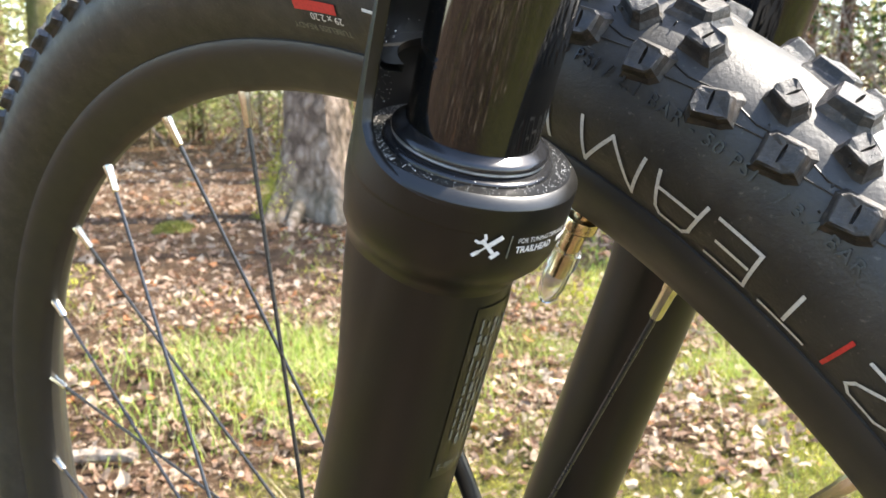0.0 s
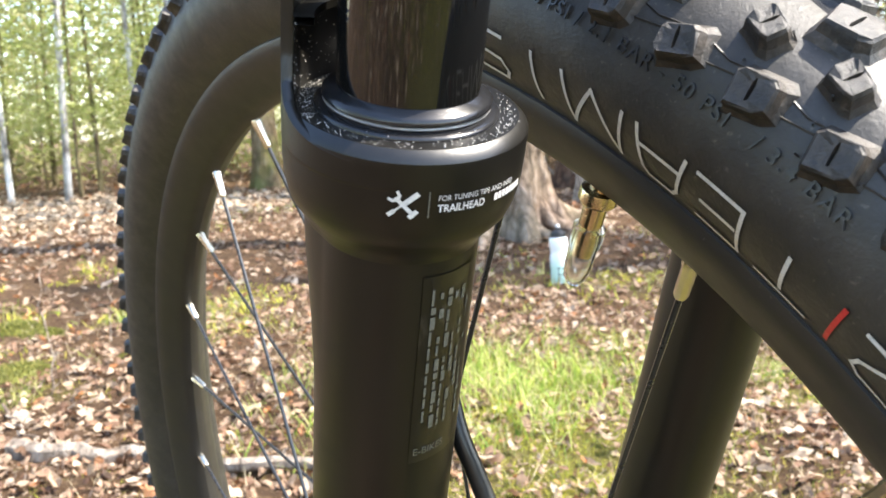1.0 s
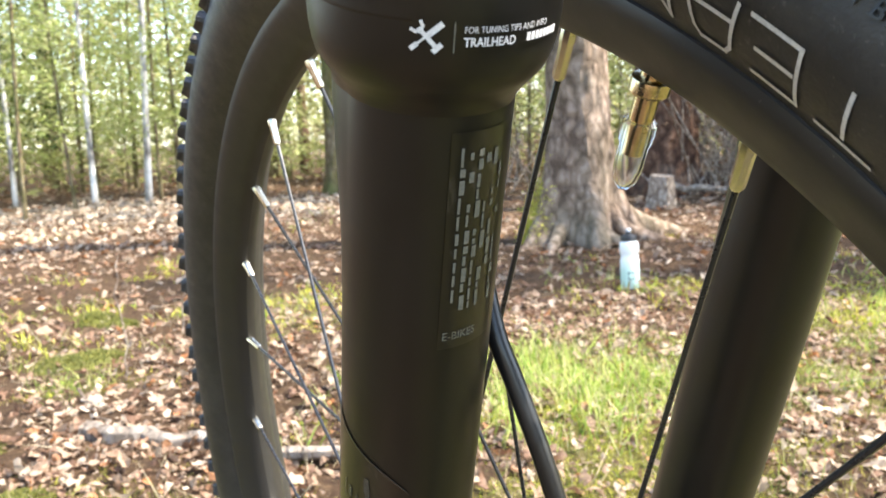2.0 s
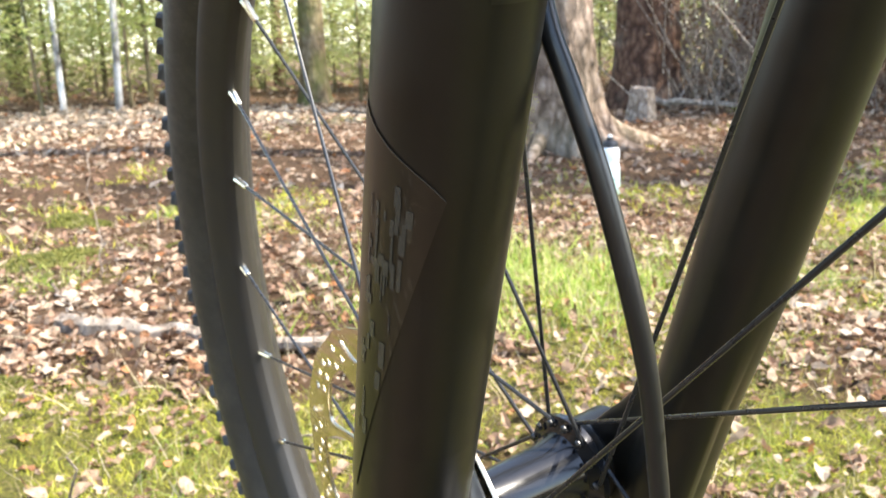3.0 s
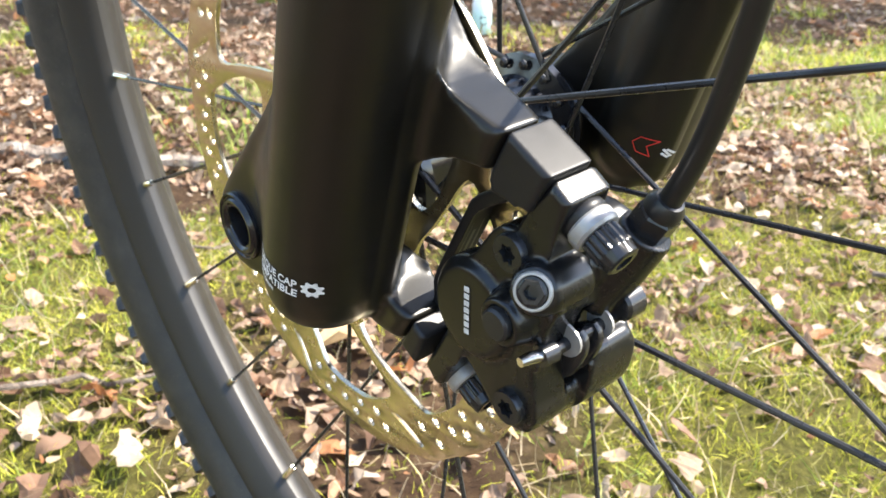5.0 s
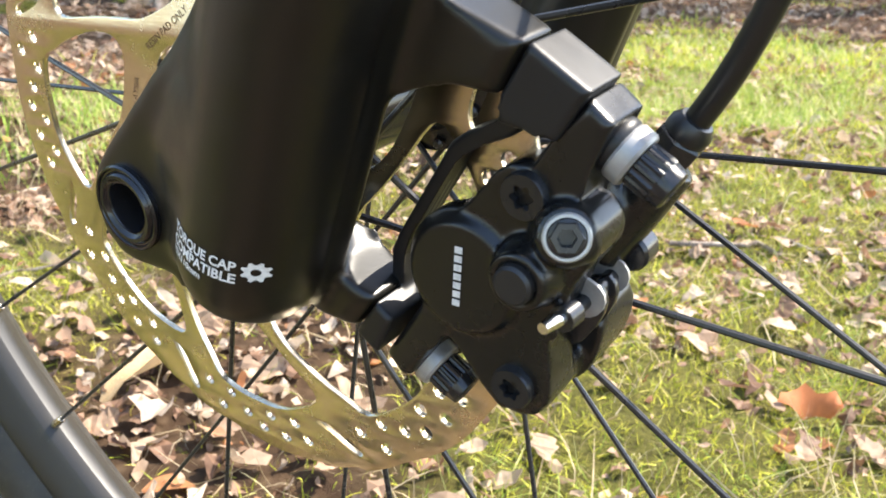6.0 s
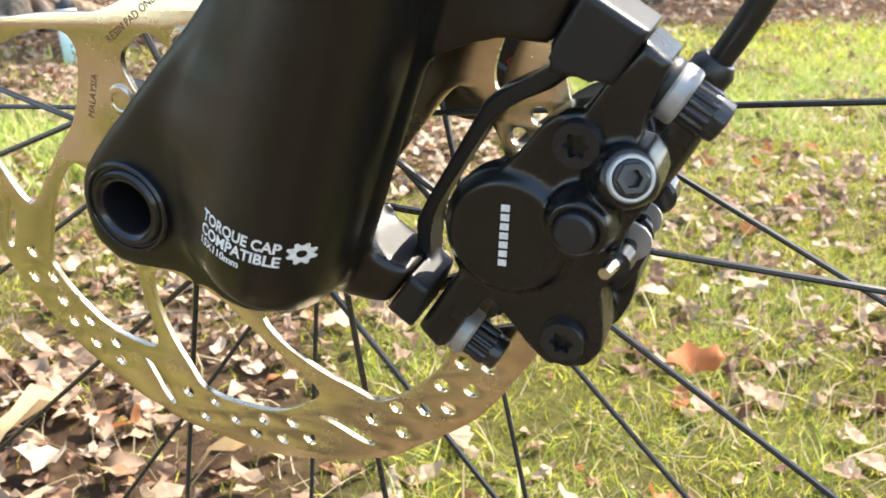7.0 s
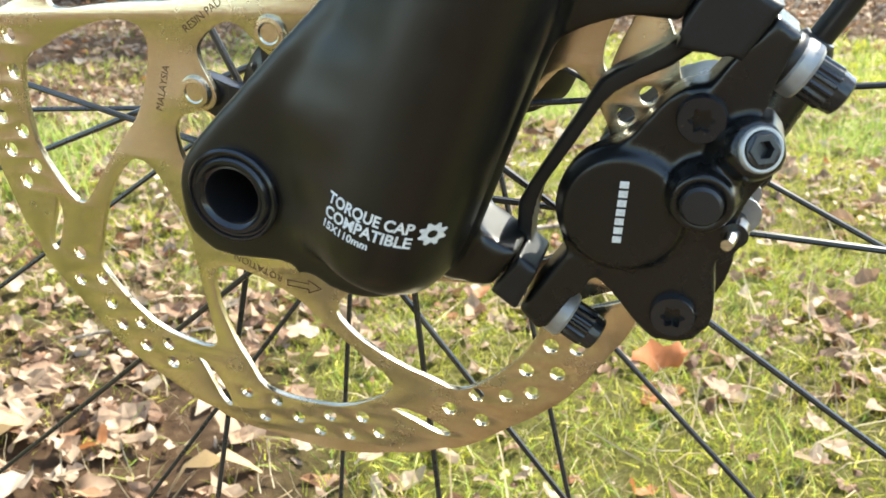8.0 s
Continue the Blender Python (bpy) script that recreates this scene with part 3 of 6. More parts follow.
FLANGE_R, FLANGE_L, FLANGE_PCD = 0.0426, -0.0228, 0.0217
bm = bmesh.new()
lathe(bm, [(0.0, -0.004), (0.0024, -0.004), (0.0024, 0.0005), (0.0021, 0.0012), (0.0020, 0.0108), (0.0013, 0.0118), (0.0, 0.0118)], Matrix(), 8)
nip_me = finish("nipple", bm, M_NIPPLE).data
bpy.data.objects.remove(bpy.data.objects["nipple"])
spoke_meshes = {}
N_SPOKE, PHASE = 28, radians(106.5)
for k in range(N_SPOKE):
    th = PHASE + TAU * k / N_SPOKE
    right = k % 2 == 0
    sign = (-1 if k % 4 == 0 else 1) if right else (1 if k % 4 == 1 else -1)
    q = th + sign * radians(54.4)
    y = FLANGE_R if right else FLANGE_L
    y += 0.0022 * (1 if (k // 2) % 2 else -1)
    hub_end, rim_end = rim_point(q, FLANGE_PCD, y), rim_point(th, 0.2925, 0.0012 if right else -0.0012)
    d = (hub_end - rim_end).normalized()
    m = d.to_track_quat("Z", "Y").to_matrix().to_4x4()
    m.translation = rim_end
    ob = new("nipple", nip_me)
    ob.parent, ob.matrix_basis = rim, m
    key = (right, sign)
    length = (hub_end - rim_end).length
    if key not in spoke_meshes:
        bm = bmesh.new()
        tube(bm, [(0, 0, 0.010), (0, 0, 0.03), (0, 0, 0.034), (0, 0, length - 0.04), (0, 0, length - 0.036), (0, 0, length)], [0.0010, 0.0010, 0.00092, 0.00092, 0.0010, 0.0010], 8)
        spoke_meshes[key] = bm
        ob = part("spoke", bm, M_SPOKE, rim)
        spoke_meshes[key] = ob.data
    else:
        ob = new("spoke", spoke_meshes[key])
        ob.parent = rim
    ob.matrix_basis = m

vd = PHASE - 3.5 * TAU / N_SPOKE
vm = Matrix.Translation(rim_point(vd, 0.2945)) @ (-Vector((math.cos(vd), 0, math.sin(vd)))).to_track_quat("Z", "Y").to_matrix().to_4x4()
bm = bmesh.new()
lathe(bm, [(0.0, -0.003), (0.0033, -0.003), (0.0033, 0.012), (0.0027, 0.0125), (0.0027, 0.022), (0.0, 0.022)], vm, 20)
valve = part("valve", bm, M_BRASS, rim, "brass tubeless valve stem")
bm = bmesh.new()
lathe(bm, [(0.0034, 0.0005), (0.0052, 0.0008), (0.0054, 0.0015), (0.0054, 0.0042), (0.0048, 0.0050), (0.0034, 0.0052)], vm, 22)
part("valve_nut", bm, M_BRASS, rim, "knurled brass valve nut", angle=20)
bm = bmesh.new()
lathe(bm, [(0.0041, 0.0125), (0.0046, 0.0130), (0.0046, 0.0185), (0.0040, 0.0195), (0.0040, 0.0265), (0.0034, 0.0305), (0.0018, 0.0328), (0.0, 0.0333), (0.0, 0.0322), (0.0014, 0.0317), (0.0026, 0.0298), (0.0031, 0.0265), (0.0031, 0.0125)], vm, 20, True)
part("valve_cap", bm, M_CLEAR, rim, "clear plastic valve cap")

# hub and axle
bm = bmesh.new()
lathe(bm, [(0.0075, 0.0560), (0.0125, 0.0560), (0.0130, 0.0440), (0.0150, 0.0400), (0.0150, 0.0355), (0.0170, 0.0330), (0.0185, 0.0280), (0.0245, 0.0250), (0.0245, 0.0212), (0.0165, 0.0195), (0.0150, 0.0150), (0.0142, 0.0), (0.0150, -0.0280), (0.0175, -0.0385), (0.0245, -0.0408), (0.0245, -0.0440), (0.0185, -0.0455), (0.0150, -0.0500), (0.0115, -0.0510), (0.0110, -0.0570), (0.0075, -0.0570)], AXLE, 48)
hub = part("hub", bm, M_HUB, bicycle, "glossy black front hub")
for side_y in (FLANGE_L - 0.0022, FLANGE_R - 0.0040):
    for j in range(14):
        q = PHASE + TAU * j / 14 + (TAU / 28 if side_y < 0 else 0)
        if j == 0:
            bm = bmesh.new()
            lathe(bm, [(0.0, 0.0016), (0.0012, 0.0014), (0.0019, 0.0006), (0.0019, 0.0)], Matrix(), 10)
            ob = part("spoke_head", bm, M_SPOKE, hub)
            head_me = ob.data
        else:
            ob = new("spoke_head", head_me)
            ob.parent = hub
        ob.matrix_basis = Matrix.Translation(rim_point(q, FLANGE_PCD, side_y)) @ SIDE.to_3x3().to_4x4()
for x0, w0 in ((-0.012, 0.0085), (-0.0025, 0.006), (0.0045, 0.007)):
    bm = cut_fine(bars(bmesh.new(), [(x0, 0.0, w0, 0.0045)]), 0.002)
    part("maker_mark", bend(bm, lambda x, y, z: Vector((0.0147 * math.cos(y / 0.0147 - 0.62), -x + 0.004, H + 0.0147 * math.sin(y / 0.0147 - 0.62)))), M_WHITE, hub, "white printed bars", smooth=False)

# fork: the lower legs with their feet, brake posts and arch
LEG = [(0.0, -0.0185), (0.0100, -0.0183), (0.0150, -0.0158), (0.0174, -0.0105), (LEG_R, -0.0040), (LEG_R, 0.2200), (LEG_R, 0.2320), (LEG_R, 0.2420), (LEG_R, 0.2520), (LEG_R, 0.2620), (LEG_R, 0.2700), (LEG_R, 0.2795), (LEG_R, 0.2872), (0.0183, 0.2882), (0.0194, 0.2902), (0.0214, 0.2926), (0.0233, 0.2950), (0.0244, 0.2978), (0.0250, 0.3010), (0.0253, 0.3045), (0.0254, 0.3085), (0.0254, 0.3122), (0.0253, 0.3131), (0.0250, 0.3136), (0.0235, 0.3149), (0.0231, 0.3151), (0.0224, 0.3150), (0.0195, 0.3148), (0.0150, 0.3146)]
DROP = rounded(mm((-11.2, -5), (-10.6, 4.0), (-6.6, 10.4), (6.4, 21.8), (17.8, 32.2), (28.2, 40.8), (42, 56), (52, 62), (54, 40), (48, 5), (44, -18), (35, -21.6), (25.5, -21.2), (19, -18.4), (14.6, -14.6), (4, -14.9), (-4.6, -14.4), (-9.4, -11.2)), 2)
# outlines of the brake posts on the left leg
UP_ARM = mm((50, 84), (63, 82), (66.5, 68), (69.0, 59.5), (72.6, 54.0), (77.0, 50.6), (82.0, 48.2), (94.9, 42.4), (89.3, 32.4), (80, 33.8), (73, 33.7), (67.6, 31.6), (62.5, 28.4), (55, 27.0), (48, 30), (48, 40))
LOW_ARM = mm((40, -2), (48, -9.6), (50.3, -10.9), (59.2, -15.6), (52.7, -24.4), (41.7, -24.0), (36, -16))


def grown_front(x, y, h, r, sg):
    """The collar runs out into the tube along its front."""
    t = np.clip((h - 0.235) / 0.058, 0.0, 1.0)
    grown = LEG_R + (0.0252 - LEG_R) * t * t * (3 - 2 * t)
    f = np.clip(np.cos(np.arctan2(sg * y, x) - radians(186)), 0.0, 1.0) ** 1.4
    return np.maximum(r, r + (grown - r) * f)


def leg_local(co, frame_m):
    m = np.array(frame_m.inverted())
    return co @ m[:3, :3].T + m[:3, 3]


legs = []
for frame_m, sg in ((LEFT, -1), (RIGHT, 1)):
    bm = lathe(bmesh.new(), [p for p in LEG if p[1] < 0.275] + [(LEG_R, 0.2895), (0.0, 0.2895)], frame_m, 72)
    prism(bm, DROP, min(-sg * 0.0535, -sg * 0.0745), max(-sg * 0.0535, -sg * 0.0745), SIDE, 0.0028, 3)
    # web that carries the foot's face smoothly onto the tube
    rings = []
    for h in (-0.0165, -0.010, 0.0, 0.010, 0.020, 0.030, 0.040, 0.050):
        x0, y0 = float(np.interp(h, (-0.010, 0.0, 0.010, 0.022, 0.034, 0.052), (-0.0203, -0.0250, -0.0300, -0.0265, -0.0212, -0.0185))), 0.0070
        slope = math.asin(min(1.0, LEG_R / math.hypot(x0, y0))) - math.atan2(y0, -x0)
        fall = 0.0035 if h < -0.016 else 0.0
        quad = [(x0, y0), (-LEG_R * math.sin(slope), LEG_R * math.cos(slope) * 0.995 - fall), (-LEG_R * math.sin(slope), 0.0), (x0, -0.004)]
        rings.append([bm.verts.new(frame_m @ Vector((x, sg * y, h))) for x, y in quad])
    for p, q in zip(rings, rings[1:]):
        for k in range(4):
            bm.faces.new((p[k], p[(k + 1) % 4], q[(k + 1) % 4], q[k]))
    bm.faces.new(rings[0]), bm.faces.new(rings[-1])
    if sg < 0:
        prism(bm, UP_ARM, 0.0435, 0.0585, SIDE, 0.0030, 3)
        prism(bm, LOW_ARM, 0.0430, 0.0600, SIDE, 0.0030, 3)
    def melt(co):
        h = leg_local(co, frame_m)[:, 2]
        return np.clip((0.150 - h) / 0.03, 0.15, 1.0) * np.where((co[:, 0] > 0.078) | ((co[:, 0] > 0.0475) & (co[:, 2] < H + 0.004)), 0.22, np.where(co[:, 2] < H - 0.019, 0.5, 1.0))
    def snap(co):
        q = leg_local(co, frame_m)
        x, y, h = q.T
        r = np.maximum(np.hypot(x, y), 1e-6)
        free = (h > 0.10) & (np.abs(r - LEG_R) < 0.0010) & (h < 0.2890)
        target = grown_front(x, y, h, np.full_like(r, LEG_R), sg)
        fade = np.clip((h - 0.10) / 0.04, 0.0, 1.0)
        k = np.where(free, (r + (target - r) * fade) / r, 1.0)
        x, y = x * k, y * k
        low = np.clip((0.105 - h) / 0.055, 0.0, 1.0) * np.clip((sg * y + 0.008) / 0.006, 0.0, 1.0)
        x = x - 0.16 * low * np.clip(x, 0.0, LEG_R)
        q = np.stack([x, y, h], 1)
        m = np.array(frame_m)
        return q @ m[:3, :3].T + m[:3, 3]
    legs.append(cast("lower_leg", bm, 0.0008, 30, melt, M_PAINT, bicycle, "satin black suspension fork lower leg with its foot", snap, lambda co: (np.hypot(co[:, 0] - 0.0033, co[:, 2] - H - 0.0007) < 0.0086) & (np.abs(co[:, 1]) > 0.050)))
    bm = lathe(bmesh.new(), [(LEG_R - 0.0010, 0.2850)] + [p for p in LEG if p[1] > 0.2871], Matrix(), 96)
    for v in bm.verts:
        x, y, h = v.co
        r = math.hypot(x, y)
        if r > 0.01 and h < 0.296:
            k = float(grown_front(x, y, h, r, sg)) / r
            v.co.x, v.co.y = x * k, y * k
    bmesh.ops.transform(bm, matrix=frame_m, verts=bm.verts)
    part("collar", bm, M_PAINT, legs[-1], "satin black collar at the top of the leg", angle=24)
lowers = legs[0]
# bulky inner boss at the far dropout
part("dropout_boss", lathe(bmesh.new(), [(0.0, -0.0500), (0.0170, -0.0500), (0.0195, -0.0525), (0.0200, -0.0700), (0.0, -0.0700)], SIDE, 40), M_PAINT, legs[1])

# the arch: a wall round the front of each stanchion that sweeps down into the collar's rim, joined over the tyre
mid = leg_frame(0)
LIP = ((40, 0.3128), (62, 0.3131), (80, 0.3139), (92.6, 0.3151), (105, 0.3172), (113, 0.3200), (118, 0.325), (121, 0.335), (123, 0.350), (124.5, 0.386), (212, 0.386), (219, 0.350), (226, 0.326), (236, 0.317), (252, 0.3132), (300, 0.3128))


def lip_height(p):
    d = math.degrees(p)
    for (p0, h0), (p1, h1) in zip(LIP, LIP[1:]):
        if p0 <= d <= p1:
            return h0 + (h1 - h0) * (d - p0) / (p1 - p0)
    return 0.3128


for sg, frame_m in ((-1, LEFT), (1, RIGHT)):
    bm = bmesh.new()
    psis = [radians(40 + 64 * k / 22) for k in range(22)] + [radians(104 + 21 * k / 34) for k in range(34)] + [radians(125 + 85 * k / 18) for k in range(18)] + [radians(210 + 90 * k / 44) for k in range(45)]
    def shell(p, r, h):
        lean_in = max(0.0, h - 0.345) ** 2 * 9.0
        return frame_m @ Vector((r * math.cos(p), sg * r * math.sin(p) - sg * lean_in, h))
    rings = []
    for p in psis:
        top = lip_height(p)
        outer = [(0.0249 if j == 0 else 0.0254, 0.3066 + (top - 0.0008 - 0.3066) * j / 8) for j in range(9)]
        inner = [(0.0229, top - 0.0012 + (0.3140 - top + 0.0012) * j / 8) for j in range(9)]
        prof = outer + [(0.02525, top - 0.0007), (0.0249, top - 0.0002), (0.0243, top), (0.0237, top), (0.0232, top - 0.0003), (0.02295, top - 0.0007)] + inner
        rings.append([bm.verts.new(shell(p, r, h)) for r, h in prof])
    for p, q in zip(rings, rings[1:]):
        for a_, b_, c_, d_ in zip(p, p[1:], q[1:], q):
            bm.faces.new((a_, b_, c_, d_))
    # ribs across the hollow
    for h in (0.331, 0.352):
        rib = [p for p in psis if radians(112) < p < radians(212)]
        for p0, p1 in zip(rib, rib[1:]):
            quad = [shell(p, r, h) for p, r in ((p0, 0.0230), (p1, 0.0230), (p1, 0.0190), (p0, 0.0190))]
            for dz in (0.0, 0.0016):
                bm.faces.new([bm.verts.new(q + frame_m.to_3x3() @ Vector((0, 0, dz))) for q in quad])
            bm.faces.new([bm.verts.new(q + frame_m.to_3x3() @ Vector((0, 0, dz))) for q, dz in ((quad[3], 0), (quad[2], 0), (quad[2], 0.0016), (quad[3], 0.0016))])
    bmesh.ops.remove_doubles(bm, verts=bm.verts, dist=2e-5)
    part("arch_wall", bm, M_PAINT, bicycle, "black cast wall rising from the fork collar", angle=50)
bm = bmesh.new()
path = spline([Vector(p) for p in ((-0.0720, 0.378, 0), (-0.0640, 0.405, 0), (-0.0420, 0.424, 0), (0, 0.432, 0), (0.0420, 0.424, 0), (0.0640, 0.405, 0), (0.0720, 0.378, 0))], 6)
rings = []
for k, p in enumerate(path):
    t = (path[min(k + 1, len(path) - 1)] - path[max(k - 1, 0)]).normalized()
    n = Vector((-t.y, t.x, 0))
    rings.append([bm.verts.new(mid @ Vector((x, (p + w * n).x, (p + w * n).y))) for x, w in ((-0.026, -0.014), (-0.026, 0.014), (-0.016, 0.016), (-0.010, 0.012), (-0.010, -0.012), (-0.016, -0.016))])
for p, q in zip(rings, rings[1:]):
    for j in range(6):
        bm.faces.new((p[j], p[(j + 1) % 6], q[(j + 1) % 6], q[j]))
bm.faces.new(rings[0]), bm.faces.new(rings[-1][::-1])
bmesh.ops.remove_doubles(bm, verts=bm.verts, dist=2e-5)
part("fork_arch", bm, M_PAINT, bicycle, "black cast fork arch over the tyre", angle=45)

for frame_m in (LEFT, RIGHT):
    bm = bmesh.new()
    lathe(bm, [(0.0147, 0.300), (0.0147, 0.455), (0.0, 0.455)], frame_m, 72)
    part("stanchion", bm, M_STANCHION, bicycle, "polished black fork stanchion")
    bm = bmesh.new()
    lathe(bm, [(0.0192, 0.3140), (0.0192, 0.3152), (0.0188, 0.3156), (0.0179, 0.3157), (0.0174, 0.3159), (0.0169, 0.3160), (0.0166, 0.3162), (0.0166, 0.3167), (0.0171, 0.3169), (0.0175, 0.3173), (0.0174, 0.3180), (0.0167, 0.3186), (0.0157, 0.3190), (0.0150, 0.3195), (0.0147, 0.3196), (0.0146, 0.3140)], frame_m, 72)
    part("dust_wiper", bm, M_SEAL, lowers, "dusty black rubber wiper seal", angle=50)
    bm = bmesh.new()
    for k in range(240):
        a0, a1 = TAU * k / 240, TAU * (k + 0.7) / 240
        tube(bm, [frame_m @ Vector((0.0169 * math.cos(t), 0.0169 * math.sin(t), 0.31645)) for t in (a0, a1)], 0.00034, 5)
    part("garter_spring", bm, M_WASHER, lowers, "fine dark coiled spring ring")
    # grit on the ledge round the seal
    bm = bmesh.new()
    rnd = random.Random(5 if frame_m is LEFT else 6)
    sg = -1 if frame_m is LEFT else 1
    for _ in range(620):
        t, r = (rnd.gauss(2.4, 0.9) if rnd.random() < 0.7 else rnd.gauss(-0.5, 0.5)), rnd.triangular(0.0186, 0.0233, 0.0216)
        sz = rnd.triangular(0.00005, 0.00017, 0.00007)
        up = 0.3150 if r > 0.0192 else 0.3157
        c = frame_m @ Vector((r * math.cos(t), sg * r * math.sin(t), up))
        bmesh.ops.create_icosphere(bm, subdivisions=1, radius=sz, matrix=Matrix.Translation(c))
    for _ in range(160):
        t, h = rnd.gauss(2.3, 0.5), 0.3152 + abs(rnd.gauss(0, 0.014))
        if math.degrees(t) < 104 or h > 0.36:
            continue
        c = frame_m @ Vector((0.0228 * math.cos(t), sg * 0.0228 * math.sin(t), h))
        bmesh.ops.create_icosphere(bm, subdivisions=1, radius=rnd.uniform(0.00006, 0.00014), matrix=Matrix.Translation(c))
    ob = part("grit", bm, M_GRIT, lowers, "pale trail grit", smooth=False)
    tagged(ob, kind="stuff")

# axle ends
for sg in (1, -1):
    bm = bmesh.new()
    m = SIDE @ (Matrix() if sg > 0 else Matrix.Diagonal((1, 1, -1, 1))) @ Matrix.Translation((0.0033, 0.0007, 0.0003))
    lathe(bm, [(0.0102, 0.0735), (0.0102, 0.0754), (0.0098, 0.0759), (0.0094, 0.0758), (0.0091, 0.0753), (0.0087, 0.0752), (0.0084, 0.0757), (0.0080, 0.0762), (0.0072, 0.0761), (0.0067, 0.0754), (0.0064, 0.0752), (0.0060, 0.0753), (0.0057, 0.0746), (0.0055, 0.0300), (0.0, 0.0300)], m, 48)
    part("thru_axle", bm, M_HUB, lowers, "hollow glossy black thru-axle end")

# lettering on the left leg


def on_leg(x, y, z=0.0, r=LEG_R, frame_m=LEFT, side=-1):
    return frame_m @ Vector((x, side * (math.sqrt(max(1e-8, r * r - x * x)) + 0.00025), y))


def round_leg(x, y, r=LEG_R, psi0=0.0, frame_m=LEFT):
    """x runs round the leg from the angle psi0 (0: rearward, 90 degrees: outward)."""
    p = psi0 - x / r
    return frame_m @ Vector(((r + 0.00025) * math.cos(p), -(r + 0.00025) * math.sin(p), y))


foot_tree = bvhtree.BVHTree.FromPolygons([v.co for v in lowers.data.vertices], [tuple(p.vertices) for p in lowers.data.polygons])


def on_foot(x, y):
    """Straight in from the left onto the foot, a hair proud of it."""
    p = LEFT @ Vector((x, 0, y))
    hit = foot_tree.ray_cast(Vector((p.x, -0.12, p.z)), Vector((0, 1, 0)))[0]
    return (hit or on_leg(x, y)) + Vector((0, -0.00022, 0))


for text, size, y, w in (("TORQUE CAP", 0.0034, 0.0012, 0.0166), ("COMPATIBLE", 0.0034, -0.0019, 0.0168), ("15X110mm", 0.0024, -0.0043, 0.0100)):
    bm = cut_fine(lettering(text, size, bold=0.028), 0.0015)
    wide = max(v.co.x for v in bm.verts)
    part("lettering", bend(bm, lambda x, y_, z: on_foot(-0.0105 + x * w * 1.07 / wide, y + y_ - 0.0003 + 0.085 * (x * w / wide - 0.0105))), M_WHITE, lowers, "white printed lettering", smooth=False)
bm = bmesh.new()
gear = [bm.verts.new((0.00265 * (1.0 if (k // 2) % 2 else 0.76) * math.cos(TAU * k / 32), 0.00265 * (1.0 if (k // 2) % 2 else 0.76) * math.sin(TAU * k / 32), 0)) for k in range(32)]
core = [bm.verts.new((0.0009 * math.cos(TAU * k / 32), 0.0009 * math.sin(TAU * k / 32), 0)) for k in range(32)]
for k in range(32):
    bm.faces.new((gear[k], gear[(k + 1) % 32], core[(k + 1) % 32], core[k]))
part("gear_mark", bend(bm, lambda x, y, z: on_foot(LEG_R * math.sin((0.0109 + x) / LEG_R), 0.0020 + y)), M_WHITE, lowers, "white printed cog", smooth=False)
BULGE = 0.0254                  # the collar here, widening upwards
PSI = radians(34)               # the tool mark's place round the collar
bm = bmesh.new()
strokes(bm, [[(-0.0012, 0.0012), (0.0019, -0.0019)]], 0.0008)
strokes(bm, [[(-0.0010, 0.0026), (-0.0007, 0.0019), (-0.0009, 0.0012), (-0.0013, 0.0009), (-0.0019, 0.0008), (-0.0026, 0.0011)]], 0.0006)
strokes(bm, [[(0.0016, -0.0024), (0.0024, -0.0016)]], 0.0010)
strokes(bm, [[(0.0007, 0.0006), (0.0024, 0.0021)]], 0.0011)
strokes(bm, [[(0.0004, 0.0004), (-0.0018, -0.0016)]], 0.0004)
strokes(bm, [[(-0.0018, -0.0016), (-0.0024, -0.0021)]], 0.0009)
part("tool_mark", bend(cut_fine(bm, 0.001), lambda x, y, z: round_leg(x, 0.3050 + y, BULGE + (0.3050 - 0.3050 + y) * 0.05, PSI)), M_WHITE, lowers, "white crossed tools mark", smooth=False)
bm = bars(bmesh.new(), [(0.0048, -0.0028, 0.00022, 0.0056)])
part("divider", bend(cut_fine(bm, 0.001), lambda x, y, z: round_leg(x, 0.3050 + y, BULGE + (0.3050 - 0.3050 + y) * 0.05, PSI)), M_GREYINK, lowers, "thin grey line", smooth=False)
bm = cut_fine(lettering("FOR TUNING TIPS AND INFO", 0.0017), 0.001)
part("lettering", bend(bm, lambda x, y, z: round_leg(0.0066 + x * 0.82, 0.3058 + y, BULGE + (0.3058 - 0.3050 + y) * 0.05, PSI)), M_WHITE, lowers, "small white lettering", smooth=False)
bm = cut_fine(lettering("TRAILHEAD", 0.0023, bold=0.02), 0.001)
part("lettering", bend(bm, lambda x, y, z: round_leg(0.0066 + x * 0.85, 0.3034 + y, BULGE + (0.3034 - 0.3050 + y) * 0.05, PSI)), M_WHITE, lowers, "bold white lettering", smooth=False)
bm = cut_fine(bars(bmesh.new(), [(0.0012 * k, 0.0001, 0.0009, 0.0015) for k in range(8)]), 0.001)
part("printed_bars", bend(bm, lambda x, y, z: round_leg(0.0196 + x, 0.3034 + y, BULGE - 0.0016 * 0.05, PSI)), M_WHITE, lowers, "row of white printed bars", smooth=False)

